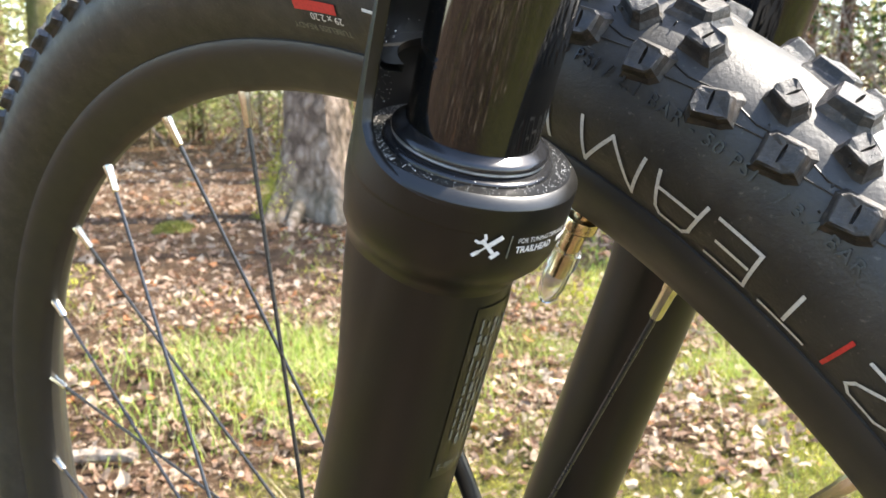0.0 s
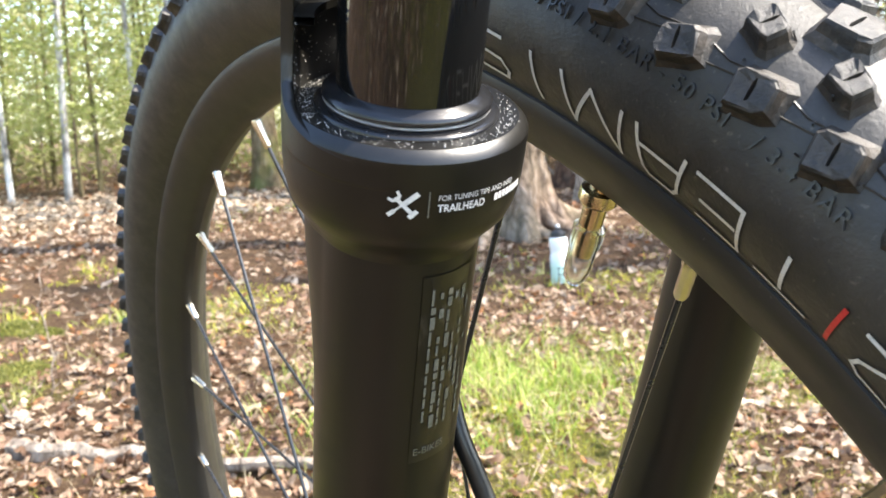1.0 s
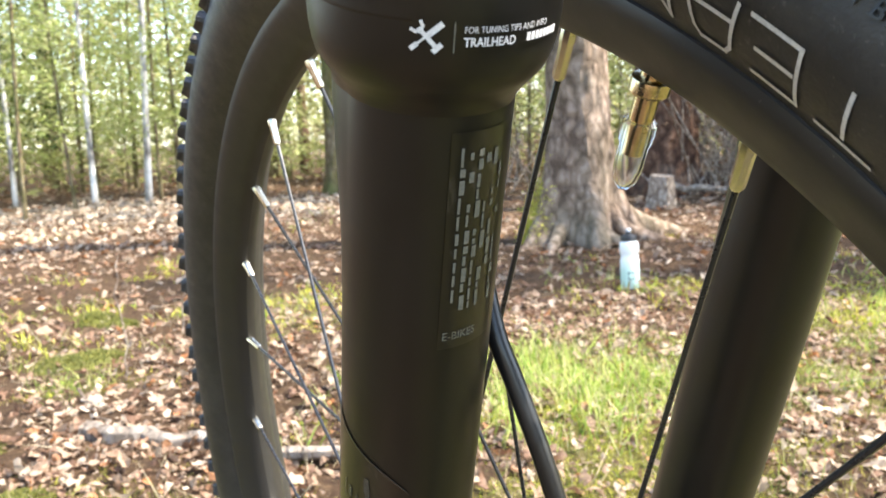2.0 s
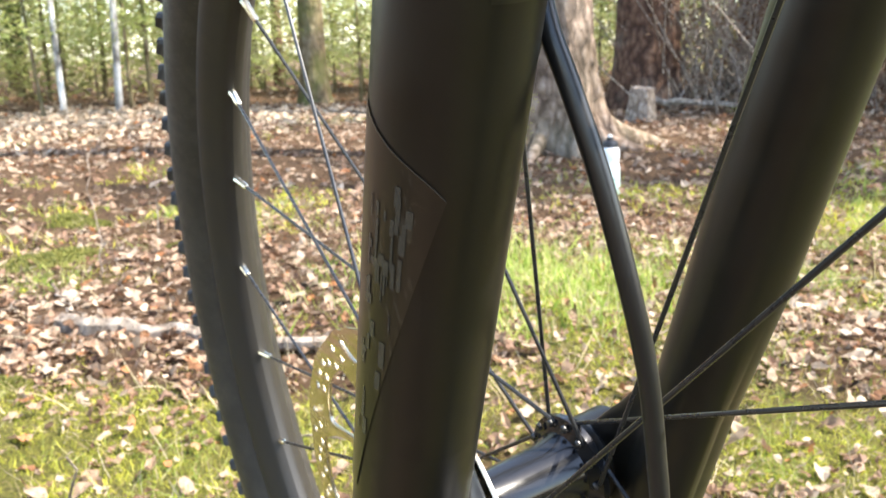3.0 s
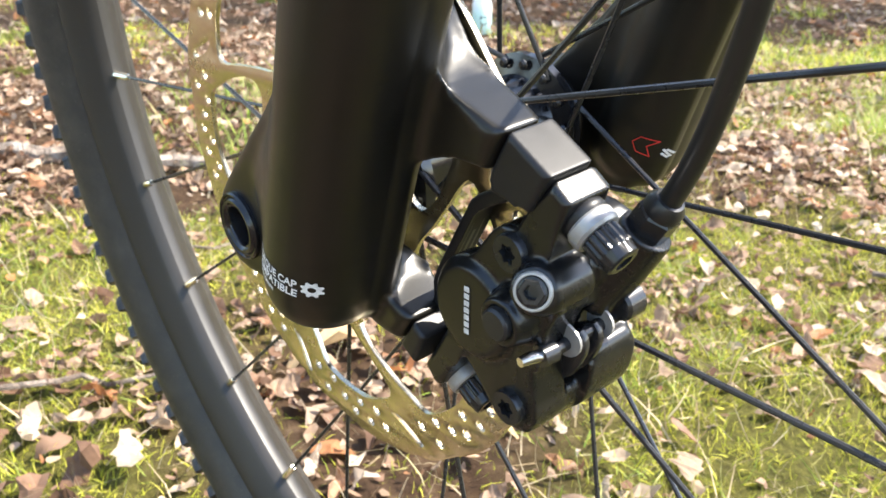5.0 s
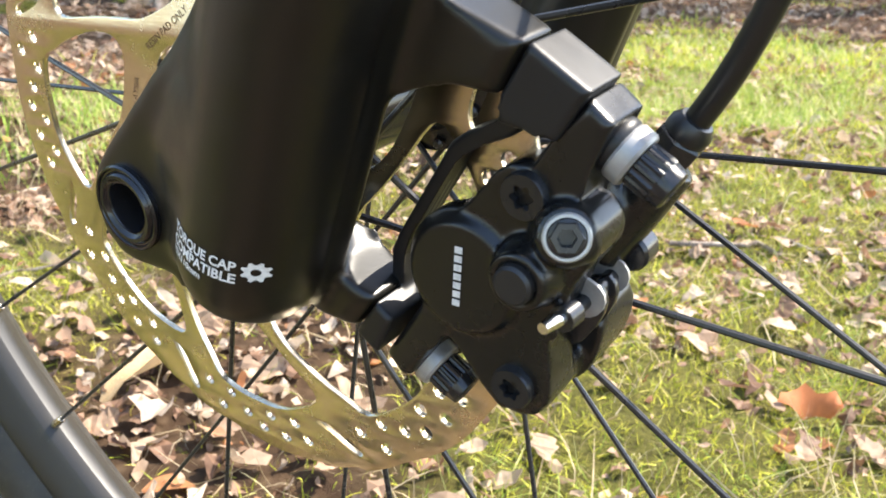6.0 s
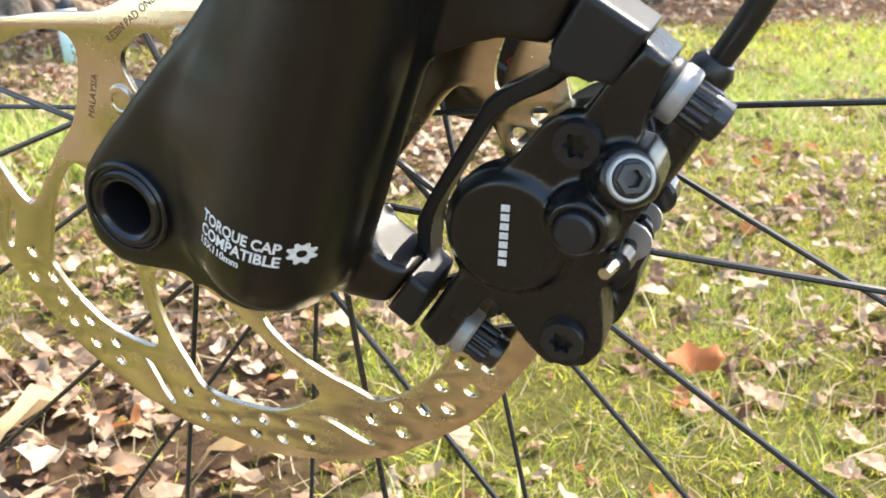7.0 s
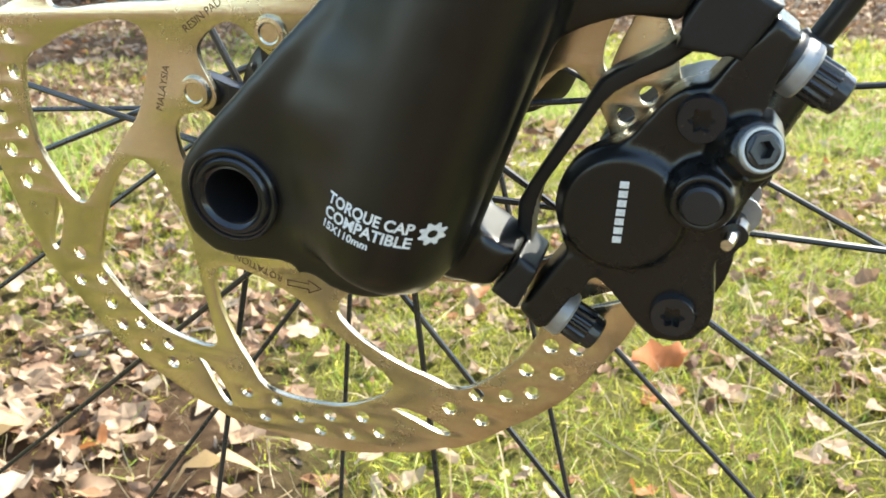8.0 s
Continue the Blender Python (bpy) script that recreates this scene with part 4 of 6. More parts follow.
# information panel at the back of the leg, and the large clear decal
bm = bmesh.new()
n = 14
for k in range(n):
    for j in range(12):
        quad = [(0.0155 * (k + a) / n, 0.0520 * (j + b) / 12) for a, b in ((0, 0), (1, 0), (1, 1), (0, 1))]
        bm.faces.new([bm.verts.new((x, y, 0)) for x, y in quad])
bmesh.ops.remove_doubles(bm, verts=bm.verts, dist=1e-6)
part("info_panel", bend(bm, lambda x, y, z: round_leg(x, 0.2320 + y, LEG_R, radians(16))), M_DECAL, lowers, "dark glossy information sticker")
rnd = random.Random(8)
rows = []
for col in range(6):
    y = 0.010
    while y < 0.048:
        h = rnd.uniform(0.0012, 0.0042)
        if rnd.random() < 0.82:
            rows.append((0.0022 + col * 0.0021, y, rnd.choice((0.0006, 0.0008, 0.0012)), h))
        y += h + rnd.uniform(0.0004, 0.0010)
bm = cut_fine(bars(bmesh.new(), rows), 0.002)
part("small_print", bend(bm, lambda x, y, z: round_leg(x, 0.2320 + y, LEG_R + 0.0002, radians(16))), M_GREYINK, lowers, "rows of small grey printed bars", smooth=False)
bm = cut_fine(lettering("E-BIKES", 0.0030), 0.001)
part("lettering", bend(bm, lambda x, y, z: round_leg(0.0008 + x * 0.9, 0.2345 + y, LEG_R + 0.0002, radians(16))), M_GREYINK, lowers, "grey lettering", smooth=False)
bm = bmesh.new()


def decal_point(a, b):
    """The decal's outline: its upper edge sweeps up towards the front."""
    x, y = 0.0280 * a * (0.22 + 0.78 * b), 0.170 * b
    return (x, y + 0.019 * (1 - a) ** 1.2 * b - 0.006 * a ** 6 * b ** 4, 0)


for k in range(20):
    for j in range(48):
        bm.faces.new([bm.verts.new(decal_point(a / 20, b / 48)) for a, b in ((k, j), (k + 1, j), (k + 1, j + 1), (k, j + 1))])
bmesh.ops.remove_doubles(bm, verts=bm.verts, dist=1e-6)
part("leg_decal", bend(bm, lambda x, y, z: round_leg(x, 0.080 + y * 0.66, LEG_R, radians(62) + 0.040 / LEG_R * 0.45)), M_DECAL, lowers, "glossy dark decal with painted reflection streaks")
# grey bars that paint the broken reflections seen on the decal
rows = []
for k in range(46):
    b = rnd.triangular(0.15, 0.97, 0.85)
    x, y = 0.0280 * (0.22 + 0.78 * b) * rnd.uniform(0.35, 0.90), 0.170 * b
    rows.append((x, y, rnd.choice((0.0004, 0.0007, 0.0011, 0.0018)), min(rnd.uniform(0.003, 0.014), 0.166 - y)))
bm = cut_fine(bars(bmesh.new(), [r for r in rows if r[3] > 0.001]), 0.002)
M_FAINT = ink("faint_grey", (0.050, 0.046, 0.038), 0.24)
tagged(part("worn_streak", bend(bm, lambda x, y, z: round_leg(x, 0.080 + y * 0.66, LEG_R + 0.0002, radians(62) + 0.040 / LEG_R * 0.45)), M_FAINT, lowers, smooth=False), "faint grey streaks of painted reflection", kind="stuff")
bm = bmesh.new()
edge_line = [decal_point(k / 24, 1.0) for k in range(25)]
for (x0, y0, _), (x1, y1, _) in zip(edge_line, edge_line[1:]):
    bm.faces.new([bm.verts.new(p) for p in ((x0, y0, 0), (x1, y1, 0), (x1, y1 + 0.0006, 0), (x0, y0 + 0.0006, 0))])
part("decal_edge", bend(bm, lambda x, y, z: round_leg(x, 0.080 + y * 0.66, LEG_R + 0.0001, radians(62) + 0.040 / LEG_R * 0.45)), M_FAINT, lowers, "pale edge of the decal", smooth=False)
# marks inside the far leg's foot


def inner_leg(x, y):
    return on_leg(x, y, 0.0, LEG_R, RIGHT, -1)


bm = strokes(bmesh.new(), [[(0.0035, 0.003), (0.0, 0.0), (0.002, -0.0035)], [(0.0035, 0.003), (-0.003, 0.0028), (-0.0055, 0.0), (-0.003, -0.003), (0.002, -0.0035)]], 0.0004)
part("arrow_mark", bend(cut_fine(bm, 0.001), lambda x, y, z: inner_leg(0.0105 + x * 0.8, 0.003 + y)), M_RED, lowers, "red outlined arrow mark", smooth=False)
bm = strokes(bmesh.new(), [[(-0.001, 0.001), (0.001, -0.001)], [(0.0, 0.0012), (0.0016, 0.0002)], [(-0.0012, -0.0006), (0.0004, -0.0016)]], 0.0008)
part("small_mark", bend(cut_fine(bm, 0.001), lambda x, y, z: inner_leg(0.0155 + x * 0.7, 0.002 + y)), M_WHITE, lowers, "small white printed mark", smooth=False)

# disc rotor: a flat plate with windows, slots and holes
ROTOR_W = 0.0410
cu = bpy.data.curves.new("rotor_outline", "CURVE")
cu.dimensions, cu.fill_mode, cu.extrude, cu.bevel_depth, cu.bevel_resolution = "2D", "BOTH", 0.00075, 0.00016, 1


def polar(r_mm, deg):
    return (r_mm * 0.001 * math.cos(radians(deg)), r_mm * 0.001 * math.sin(radians(deg)))


def outline(pts):
    sp = cu.splines.new("POLY")
    sp.points.add(len(pts) - 1)
    for p, (x, y) in zip(sp.points, pts):
        p.co = (x, y, 0, 1)
    sp.use_cyclic_u = True


edge = []
for k in range(8):
    b = 245 + 45 * k
    edge += [polar(r, b + d) for d, r in ((3, 91.8), (8, 91.6), (13, 90.6), (19, 91.0), (25, 91.6), (31, 91.4), (37, 90.8), (42, 91.6), (46.5, 90.6))]
outline(rounded(edge, 2))
scallop = []
for k in range(6):
    b = 32.8 + 60 * k
    scallop += [polar(r, b + d) for d, r in ((-24, 32.3), (-17, 31.0), (-11.5, 26.5), (-6, 22.0), (0, 21.2), (6, 22.0), (11.5, 26.5), (17, 31.0), (24, 32.3))]
outline(rounded(scallop, 1))
HOLES = [(79.7, 6.5), (85.8, 11.0), (78.7, 13.3), (82.5, 18.2), (85.3, 22.6), (79.6, 25.1), (85.3, 28.8), (79.1, 32.3), (84.2, 35.0)]
for k in range(8):
    b = 245 + 45 * k
    for r, d in HOLES:
        cx, cy = polar(r, b + d)
        outline([(cx + 0.0021 * math.cos(TAU * j / 14), cy + 0.0021 * math.sin(TAU * j / 14)) for j in range(14)])
    outline(rounded([polar(r, b + d) for r, d in ((76.8, 38.2), (79.0, 41.5), (86.6, 46.6), (88.0, 48.4), (86.4, 49.6), (79.0, 45.0), (76.2, 41.5))], 2))
    # window between two slanted arms
    outline(rounded([polar(r, b + d) for r, d in ((70.0, 6.2), (75.5, 9.5), (76.6, 14), (76.6, 21), (76.4, 29), (72.8, 38), (70.0, 42.2), (66.0, 41.6), (57.0, 35.0), (50.5, 28.8), (46.5, 24.2), (43.2, 19.6), (41.0, 13), (40.1, 3), (41.0, -6), (43.2, -11.2), (47, -12.8), (52, -9.6), (57, -5.4), (65, 1.6))], 1))
ob = new("rotor_outline", cu)
me = bpy.data.meshes.new_from_object(ob)
bpy.data.objects.remove(ob)
bm = bmesh.new()
bm.from_mesh(me)
bm.transform(SIDE @ Matrix.Translation((0, 0, ROTOR_W)))
bmesh.ops.remove_doubles(bm, verts=bm.verts, dist=1e-6)
rotor = part("disc_rotor", bm, M_ROTOR, bicycle, "drilled stainless steel disc brake rotor", angle=25)
for k in range(6):
    q = 32.8 + 60 * k
    x, y = polar(26.6, q)
    m = SIDE @ Matrix.Translation((x, y, ROTOR_W))
    bm = bmesh.new()
    lathe(bm, [(0.0042, 0.0), (0.0042, 0.0012), (0.0036, 0.0021), (0.0026, 0.0022), (0.0022, 0.0019), (0.0, 0.0019)], m, 24)
    part("rotor_rivet", bm, M_ROTOR, rotor, "domed steel rivet")


# the black carrier star behind the disc
star = []
for k in range(6):
    q = 32.8 + 60 * k
    star += [polar(r, q + d) for d, r in ((-30, 15.0), (-14, 17.5), (-9.5, 27.0), (-6, 31.0), (6, 31.0), (9.5, 27.0), (14, 17.5))]
part("carrier_star", prism(bmesh.new(), rounded(star, 1), 0.0362, 0.0400, SIDE, 0.0006), M_BOLT, rotor, "black disc carrier with six arms")


def on_rotor(x, y, deg, r_mm, turn):
    c, s = math.cos(radians(turn)), math.sin(radians(turn))
    u0, v0 = polar(r_mm, deg)
    return SIDE @ Vector((u0 + c * x - s * y, v0 + s * x + c * y, ROTOR_W + 0.00098))


for text, size, deg, r, turn in (("ROTATION", 0.0028, 258, 37.4, 157), ("MALAYSIA", 0.0027, 169, 35.2, 68), ("RESIN PAD ONLY", 0.0027, 132, 35.2, 32)):
    bm = lettering(text, size)
    part("lettering", bend(bm, lambda x, y, z: on_rotor(x, y, deg, r, turn)), M_ETCH, rotor, "brown etched lettering", smooth=False)
bm = strokes(bmesh.new(), [[(0.0, 0.0008), (0.006, 0.0008), (0.006, 0.0018), (0.0095, 0.0), (0.006, -0.0018), (0.006, -0.0008), (0.0, -0.0008), (0.0, 0.0008)]], 0.0003)
part("arrow", bend(bm, lambda x, y, z: on_rotor(x, y, 260, 38.8, -6)), M_ETCH, rotor, "brown etched arrow", smooth=False)

# brake adapter
bm = bmesh.new()
prism(bm, mm((95.2, 42.2), (106.6, 35.0), (100.2, 25.2), (96.6, 26.8), (92.6, 26.6), (88.2, 27.4), (89.2, 29.2), (89.8, 30.6), (89.0, 32.2)), 0.0420, 0.0560, SIDE, 0.0010)
prism(bm, mm((89.5, 29.0), (85.8, 25.6), (76.8, 21.5), (73.8, 19.3), (59.2, -3.8), (56.8, -8.0), (55.6, -22.5), (59.0, -24.0), (60.1, -9.0), (62.4, -4.1), (75.1, 16.0), (77.2, 17.8), (87.4, 22.2), (92.6, 26.0)), 0.0410, 0.0490, SIDE, 0.0007)
prism(bm, mm((59.0, -16.4), (63.0, -19.8), (57.9, -29.8), (52.3, -25.6)), 0.0425, 0.0585, SIDE, 0.0010)
adapter = cast("brake_adapter", bm, 0.0005, 4, lambda co: np.ones(len(co)), M_ADAPTER, bicycle, "black cast brake mount adapter")
bm = bars(bmesh.new(), [(0.0, 0.003 * k, 0.012 - 0.003 * (k % 2), 0.0014) for k in range(3)])
part("small_print", bend(bm, lambda x, y, z: SIDE @ Vector((0.0655 + 0.0072 * (x / 0.012), 0.0008 + 0.0114 * (x / 0.012), 0.0425 + y * 0.7))), M_GREYINK, adapter, "small grey printed bars", smooth=False)

# caliper: two halves bolted together round the rotor, on two ears
bm = bmesh.new()
BODY = rounded(mm((80, 8.5), (71.4, 4.4), (67.0, -1.4), (66.2, -8), (67.8, -15.6), (74.2, -21.2), (78.8, -25.6), (83.6, -32.4), (88.5, -36.4), (94.0, -36.4), (98.4, -32.5), (99.4, -26), (98.2, -14), (101.5, -9), (103.5, -2), (108.8, 5.2), (107.2, 11.2), (101.0, 13.5), (99.6, 18.2), (94.5, 21.0), (88.5, 18.8), (84, 13.5)), 2)
prism(bm, BODY, 0.0435, 0.0545, SIDE, 0.0022, 3)
BACK = rounded(mm((80, 9), (72.5, 4.0), (70.2, -4), (72.6, -14), (79, -25), (84.6, -33), (90, -36.6), (95.5, -36), (100.4, -31), (103, -22), (102.6, -15.5), (97.5, -14.5), (97.0, -3.5), (104.0, 0), (106, 5), (104, 13), (96, 19), (86, 15)), 2)
prism(bm, BACK, 0.0215, 0.0385, SIDE, 0.0026, 3)
# bridge over the disc's edge
prism(bm, rounded(mm((94, 18.5), (101, 15), (104.6, 6), (103.0, -4), (97.5, -1), (92, 8)), 1), 0.0300, 0.0500, SIDE, 0.0015)
prism(bm, rounded(mm((86, -30), (90, -36.2), (95.5, -36), (99.2, -29.5), (97.5, -24.5), (90, -27)), 1), 0.0300, 0.0500, SIDE, 0.0015)
# the piston housing's raised round
pm = SIDE @ Matrix.Translation((0.0799, -0.0058, 0))
lathe(bm, [(0.0, 0.0480), (0.0140, 0.0480), (0.0140, 0.0538), (0.0120, 0.0565), (0.0116, 0.0568), (0.0, 0.0568)], pm, 48)
# ears
prism(bm, mm((57.6, -31.4), (68.6, -15.5), (78, -18), (75.4, -21.4), (71.9, -23.3), (69.1, -28.0), (64.2, -35.6), (61.8, -36.4)), 0.0400, 0.0550, SIDE, 0.0014)
prism(bm, mm((99.4, 26.2), (105.6, 33.2), (110.2, 29.4), (104.6, 17.4), (103, 9), (94, 10), (94, 19.5)), 0.0400, 0.0545, SIDE, 0.0014)
# lug for the plug, lug for the bleed port, lug for the hose
lathe(bm, [(0.0, 0.0480), (0.0082, 0.0480), (0.0070, 0.0570), (0.0060, 0.0608), (0.0055, 0.0615), (0.0046, 0.0615), (0.0046, 0.0606), (0.0, 0.0606)], SIDE @ Matrix.Translation((0.0953, -0.0006, 0)), 40)
prism(bm, rounded(mm((99, 2.5), (108.5, 3.8), (110.0, 9.6), (105.8, 15.4), (98.0, 11.5)), 1), 0.0440, 0.0578, SIDE, 0.0014)
tube(bm, [SIDE @ Vector(p) for p in ((0.0975, -0.004, 0.033), (0.1045, 0.006, 0.0300), (0.1100, 0.0150, 0.0280))], [0.0072, 0.0068, 0.0066], 18)
# boss of the bleed port, tilted up and back
PORT = SIDE @ Matrix.Translation((0.1046, 0.0101, 0.0590)) @ Vector((0.45, 0.30, 0.84)).to_track_quat("Z", "Y").to_matrix().to_4x4()
lathe(bm, [(0.0, -0.0130), (0.0070, -0.0130), (0.0060, -0.0020), (0.0052, 0.0002), (0.0, 0.0002)], PORT, 36)
caliper = cast("brake_caliper", bm, 0.00055, 5, lambda co: np.ones(len(co)), M_CALIPER, bicycle, "satin black hydraulic disc brake caliper")


def torx_bolt(u, v, w, r):
    """A low round bolt head with a six-lobed socket."""
    bm = bmesh.new()
    m = SIDE @ Matrix.Translation((u, v, w))
    seg = 36
    def ring(fn, h):
        return [bm.verts.new(m @ Vector((fn(TAU * k / seg) * math.cos(TAU * k / seg), fn(TAU * k / seg) * math.sin(TAU * k / seg), h))) for k in range(seg)]
    lobe = lambda t: r * (0.46 + 0.085 * math.cos(6 * t))
    rings = [ring(lambda t: r, -0.004), ring(lambda t: r, 0.0012), ring(lambda t: r * 0.92, 0.0020), ring(lobe, 0.0020), ring(lambda t: lobe(t) * 0.96, -0.0016)]
    for p, q in zip(rings, rings[1:]):
        for k in range(seg):
            bm.faces.new((p[k], p[(k + 1) % seg], q[(k + 1) % seg], q[k]))
    bm.faces.new(rings[-1])
    return part("body_bolt", bm, M_BOLT, caliper, "black star-socket bolt")


torx_bolt(0.0941, 0.0143, 0.0545, 0.0048)
torx_bolt(0.0911, -0.0284, 0.0545, 0.0048)
bm = bmesh.new()
lathe(bm, [(0.0041, 0.0600), (0.0040, 0.0622), (0.0034, 0.0628), (0.0, 0.0629)], SIDE @ Matrix.Translation((0.0953, -0.0006, 0)), 32)
part("port_plug", bm, M_BLACKPLASTIC, caliper, "round black rubber plug")
bm = bmesh.new()
lathe(bm, [(0.0044, -0.0004), (0.0044, 0.0009), (0.0041, 0.0013), (0.0036, 0.0013), (0.0035, 0.0002)], PORT, 36)
part("port_ring", bm, M_RING, caliper, "bright worn metal ring")
bm = bmesh.new()
lathe(bm, [(0.0034, -0.0010), (0.0034, 0.0016), (0.0029, 0.0021), (0.0018, 0.0021), (0.0016, 0.0002), (0.0, 0.0002)], PORT, 6)
lathe(bm, [(0.0035, -0.0004), (0.0034, 0.0017), (0.0022, 0.0020)], PORT, 24)
part("bleed_screw", bm, M_BOLT, caliper, "black socket bleed screw")


def post_bolt(u, v):
    """A socket bolt with a knurled head and pale washers; u, v is the middle of its head."""
    d = Vector((0.84, -0.545, 0)).normalized()
    q = (SIDE.to_3x3() @ d).to_track_quat("Z", "Y").to_matrix().to_4x4()
    m = Matrix.Translation(SIDE @ Vector((u, v, 0.0470))) @ q @ Matrix.Diagonal((0.87, 0.87, 1.0, 1.0))
    bm = bmesh.new()
    lathe(bm, [(0.0, -0.0100), (0.0058, -0.0100), (0.0064, -0.0090), (0.0064, -0.0078), (0.0056, -0.0068), (0.0, -0.0068)], m, 32)
    part("convex_washer", bm, M_ADAPTER, caliper, "dark domed washer")
    bm = bmesh.new()
    lathe(bm, [(0.0, -0.0074), (0.0060, -0.0074), (0.0065, -0.0068), (0.0065, -0.0042), (0.0060, -0.0036), (0.0, -0.0036)], m, 32)
    part("washer", bm, M_WASHER, caliper, "pale grey alloy washer")
    bm = bmesh.new()
    seg = 64
    rings = []
    for r, h, kn in ((0.0040, -0.0036, 0), (0.0049, -0.0034, 1), (0.0050, 0.0012, 1), (0.0049, 0.0016, 0), (0.0046, 0.0040, 0), (0.0038, 0.0044, 0)):
        rings.append([bm.verts.new(m @ Vector(((r + kn * 0.00022 * (1 if k % 4 < 2 else -1)) * math.cos(TAU * k / seg), (r + kn * 0.00022 * (1 if k % 4 < 2 else -1)) * math.sin(TAU * k / seg), h))) for k in range(seg)])
    for p, r_ in zip(rings, rings[1:]):
        for k in range(seg):
            bm.faces.new((p[k], p[(k + 1) % seg], r_[(k + 1) % seg], r_[k]))
    lathe(bm, [(0.0038, 0.0044), (0.0024, 0.0044), (0.0023, 0.0018), (0.0, 0.0018)], m, seg)
    bmesh.ops.remove_doubles(bm, verts=bm.verts, dist=1e-6)
    part("mount_bolt", bm, M_BOLT, caliper, "black socket bolt with knurled head", angle=25)


post_bolt(0.1150, 0.0192)
post_bolt(0.0708, -0.0382)
# pads, spring and retaining pin at the open back
for w0, w1 in ((0.0425, 0.0445), (0.0375, 0.0395)):
    bm = bmesh.new()
    prism(bm, rounded(mm((90, -14), (103.5, -6), (106.2, -9), (105.0, -14.5), (100, -22), (90, -26)), 1), w0, w1, SIDE, 0.0004)
    part("brake_pad", bm, M_BOLT, caliper, "worn steel brake pad plate")
bm = bmesh.new()
tube(bm, [SIDE @ Vector(p) for p in ((0.1005, -0.0092, 0.0600), (0.1008, -0.0092, 0.0570), (0.1020, -0.0094, 0.0540))], [0.0012, 0.0016, 0.0015], 12)
part("pin_tip", bm, M_STEEL, caliper, "bright bent pin tip")
bm = bmesh.new()
tube(bm, [SIDE @ Vector(p) for p in ((0.1018, -0.0094, 0.0550), (0.1022, -0.0094, 0.0510))], 0.0027, 16)
tube(bm, [SIDE @ Vector(p) for p in ((0.1022, -0.0094, 0.0510), (0.1035, -0.0085, 0.0280))], 0.0017, 12)
lathe(bm, [(0.0, 0.0), (0.0042, 0.0), (0.0042, 0.0052), (0.0036, 0.0060), (0.0, 0.0060)], SIDE @ Matrix.Translation((0.1048, -0.0050, 0.0260)), 24)
part("pad_pin", bm, M_BOLT, caliper, "black pad retaining pin")
bm = bmesh.new()
for w in (0.0464, 0.0352):
    prism(bm, rounded(mm((99, -3.5), (105, -4.5), (107.2, -7.5), (106.2, -11), (103, -13), (99, -12)), 1), w, w + 0.0007, SIDE, 0.0)
part("pad_spring", bm, M_WASHER, caliper, "bent steel pad spring")
for k in range(7):
    bm = bars(bmesh.new(), [(0.00200 * k, 0.0, 0.0015, 0.0018)])
    part("maker_mark", bend(bm, lambda x, y, z: SIDE @ Vector((0.0796 + y + 0.10 * -x, 0.0016 - x, 0.0571))), M_WHITE, caliper, "row of white printed bars", smooth=False)

# hose from the caliper up the back of the leg
bm = bmesh.new()
hose = spline([(0.1105, -0.0275, 0.3815), (0.1134, -0.0272, 0.3856), (0.1214, -0.0284, 0.3991), (0.1290, -0.0301, 0.4165), (0.1368, -0.0325, 0.4400), (0.1392, -0.0345, 0.4600), (0.1404, -0.0368, 0.4850), (0.1388, -0.0395, 0.5080), (0.1345, -0.0418, 0.5330), (0.1290, -0.0440, 0.5540), (0.1250, -0.0452, 0.5670), (0.1190, -0.0430, 0.5850), (0.1150, -0.0400, 0.6100), (0.1130, -0.0400, 0.6400), (0.1110, -0.0400, 0.6700)], 5)
tube(bm, hose, 0.00265, 14)
hose_ob = part("brake_hose", bm, M_HOSE, bicycle, "black rubber brake hose")
bm = bmesh.new()
d = (Vector(hose[6]) - Vector(hose[0])).normalized()
m = Matrix.Translation(hose[0]) @ d.to_track_quat("Z", "Y").to_matrix().to_4x4()
lathe(bm, [(0.0, -0.0040), (0.0052, -0.0040), (0.0052, 0.0040), (0.0044, 0.0048), (0.0028, 0.0050)], m, 6)
part("hose_nut", bm, M_BOLT, hose_ob, "black hexagonal hose nut", angle=20)
bm = bmesh.new()
lathe(bm, [(0.0028, 0.0040), (0.0046, 0.0046), (0.0046, 0.0066), (0.0034, 0.0084), (0.0027, 0.0086)], m, 20)
part("hose_boot", bm, M_HOSE, hose_ob, "black rubber boot")

# ---------------------------------------------------------------- the forest floor
GREEN = [(-1.30, 0.95, 0.26, 1.0), (-0.95, 1.35, 0.25, 0.35), (0.20, 0.75, 0.42, 1.2), (0.45, 1.40, 0.60, 1.0), (0.10, 0.45, 0.26, 0.9), (-0.05, 0.75, 0.25, 0.6), (-3.2, 0.30, 0.45, 0.6), (-2.4, -0.2, 0.40, 0.7), (-1.1, -0.15, 0.35, 0.8), (-0.75, 0.05, 0.25, 0.7), (-1.25, 2.65, 0.45, 0.7), (-0.6, 1.9, 0.40, 0.5), (-0.75, 0.80, 0.20, 0.7), (0.9, 0.6, 0.5, 0.9), (-2.0, 3.6, 0.4, 0.4), (0.2, 2.6, 0.7, 0.9), (-0.55, -0.45, 0.4, 0.8), (1.8, 0.5, 1.3, 1.0), (-0.36, 0.26, 0.20, -0.9), (-0.15, 0.22, 0.12, -0.5)]


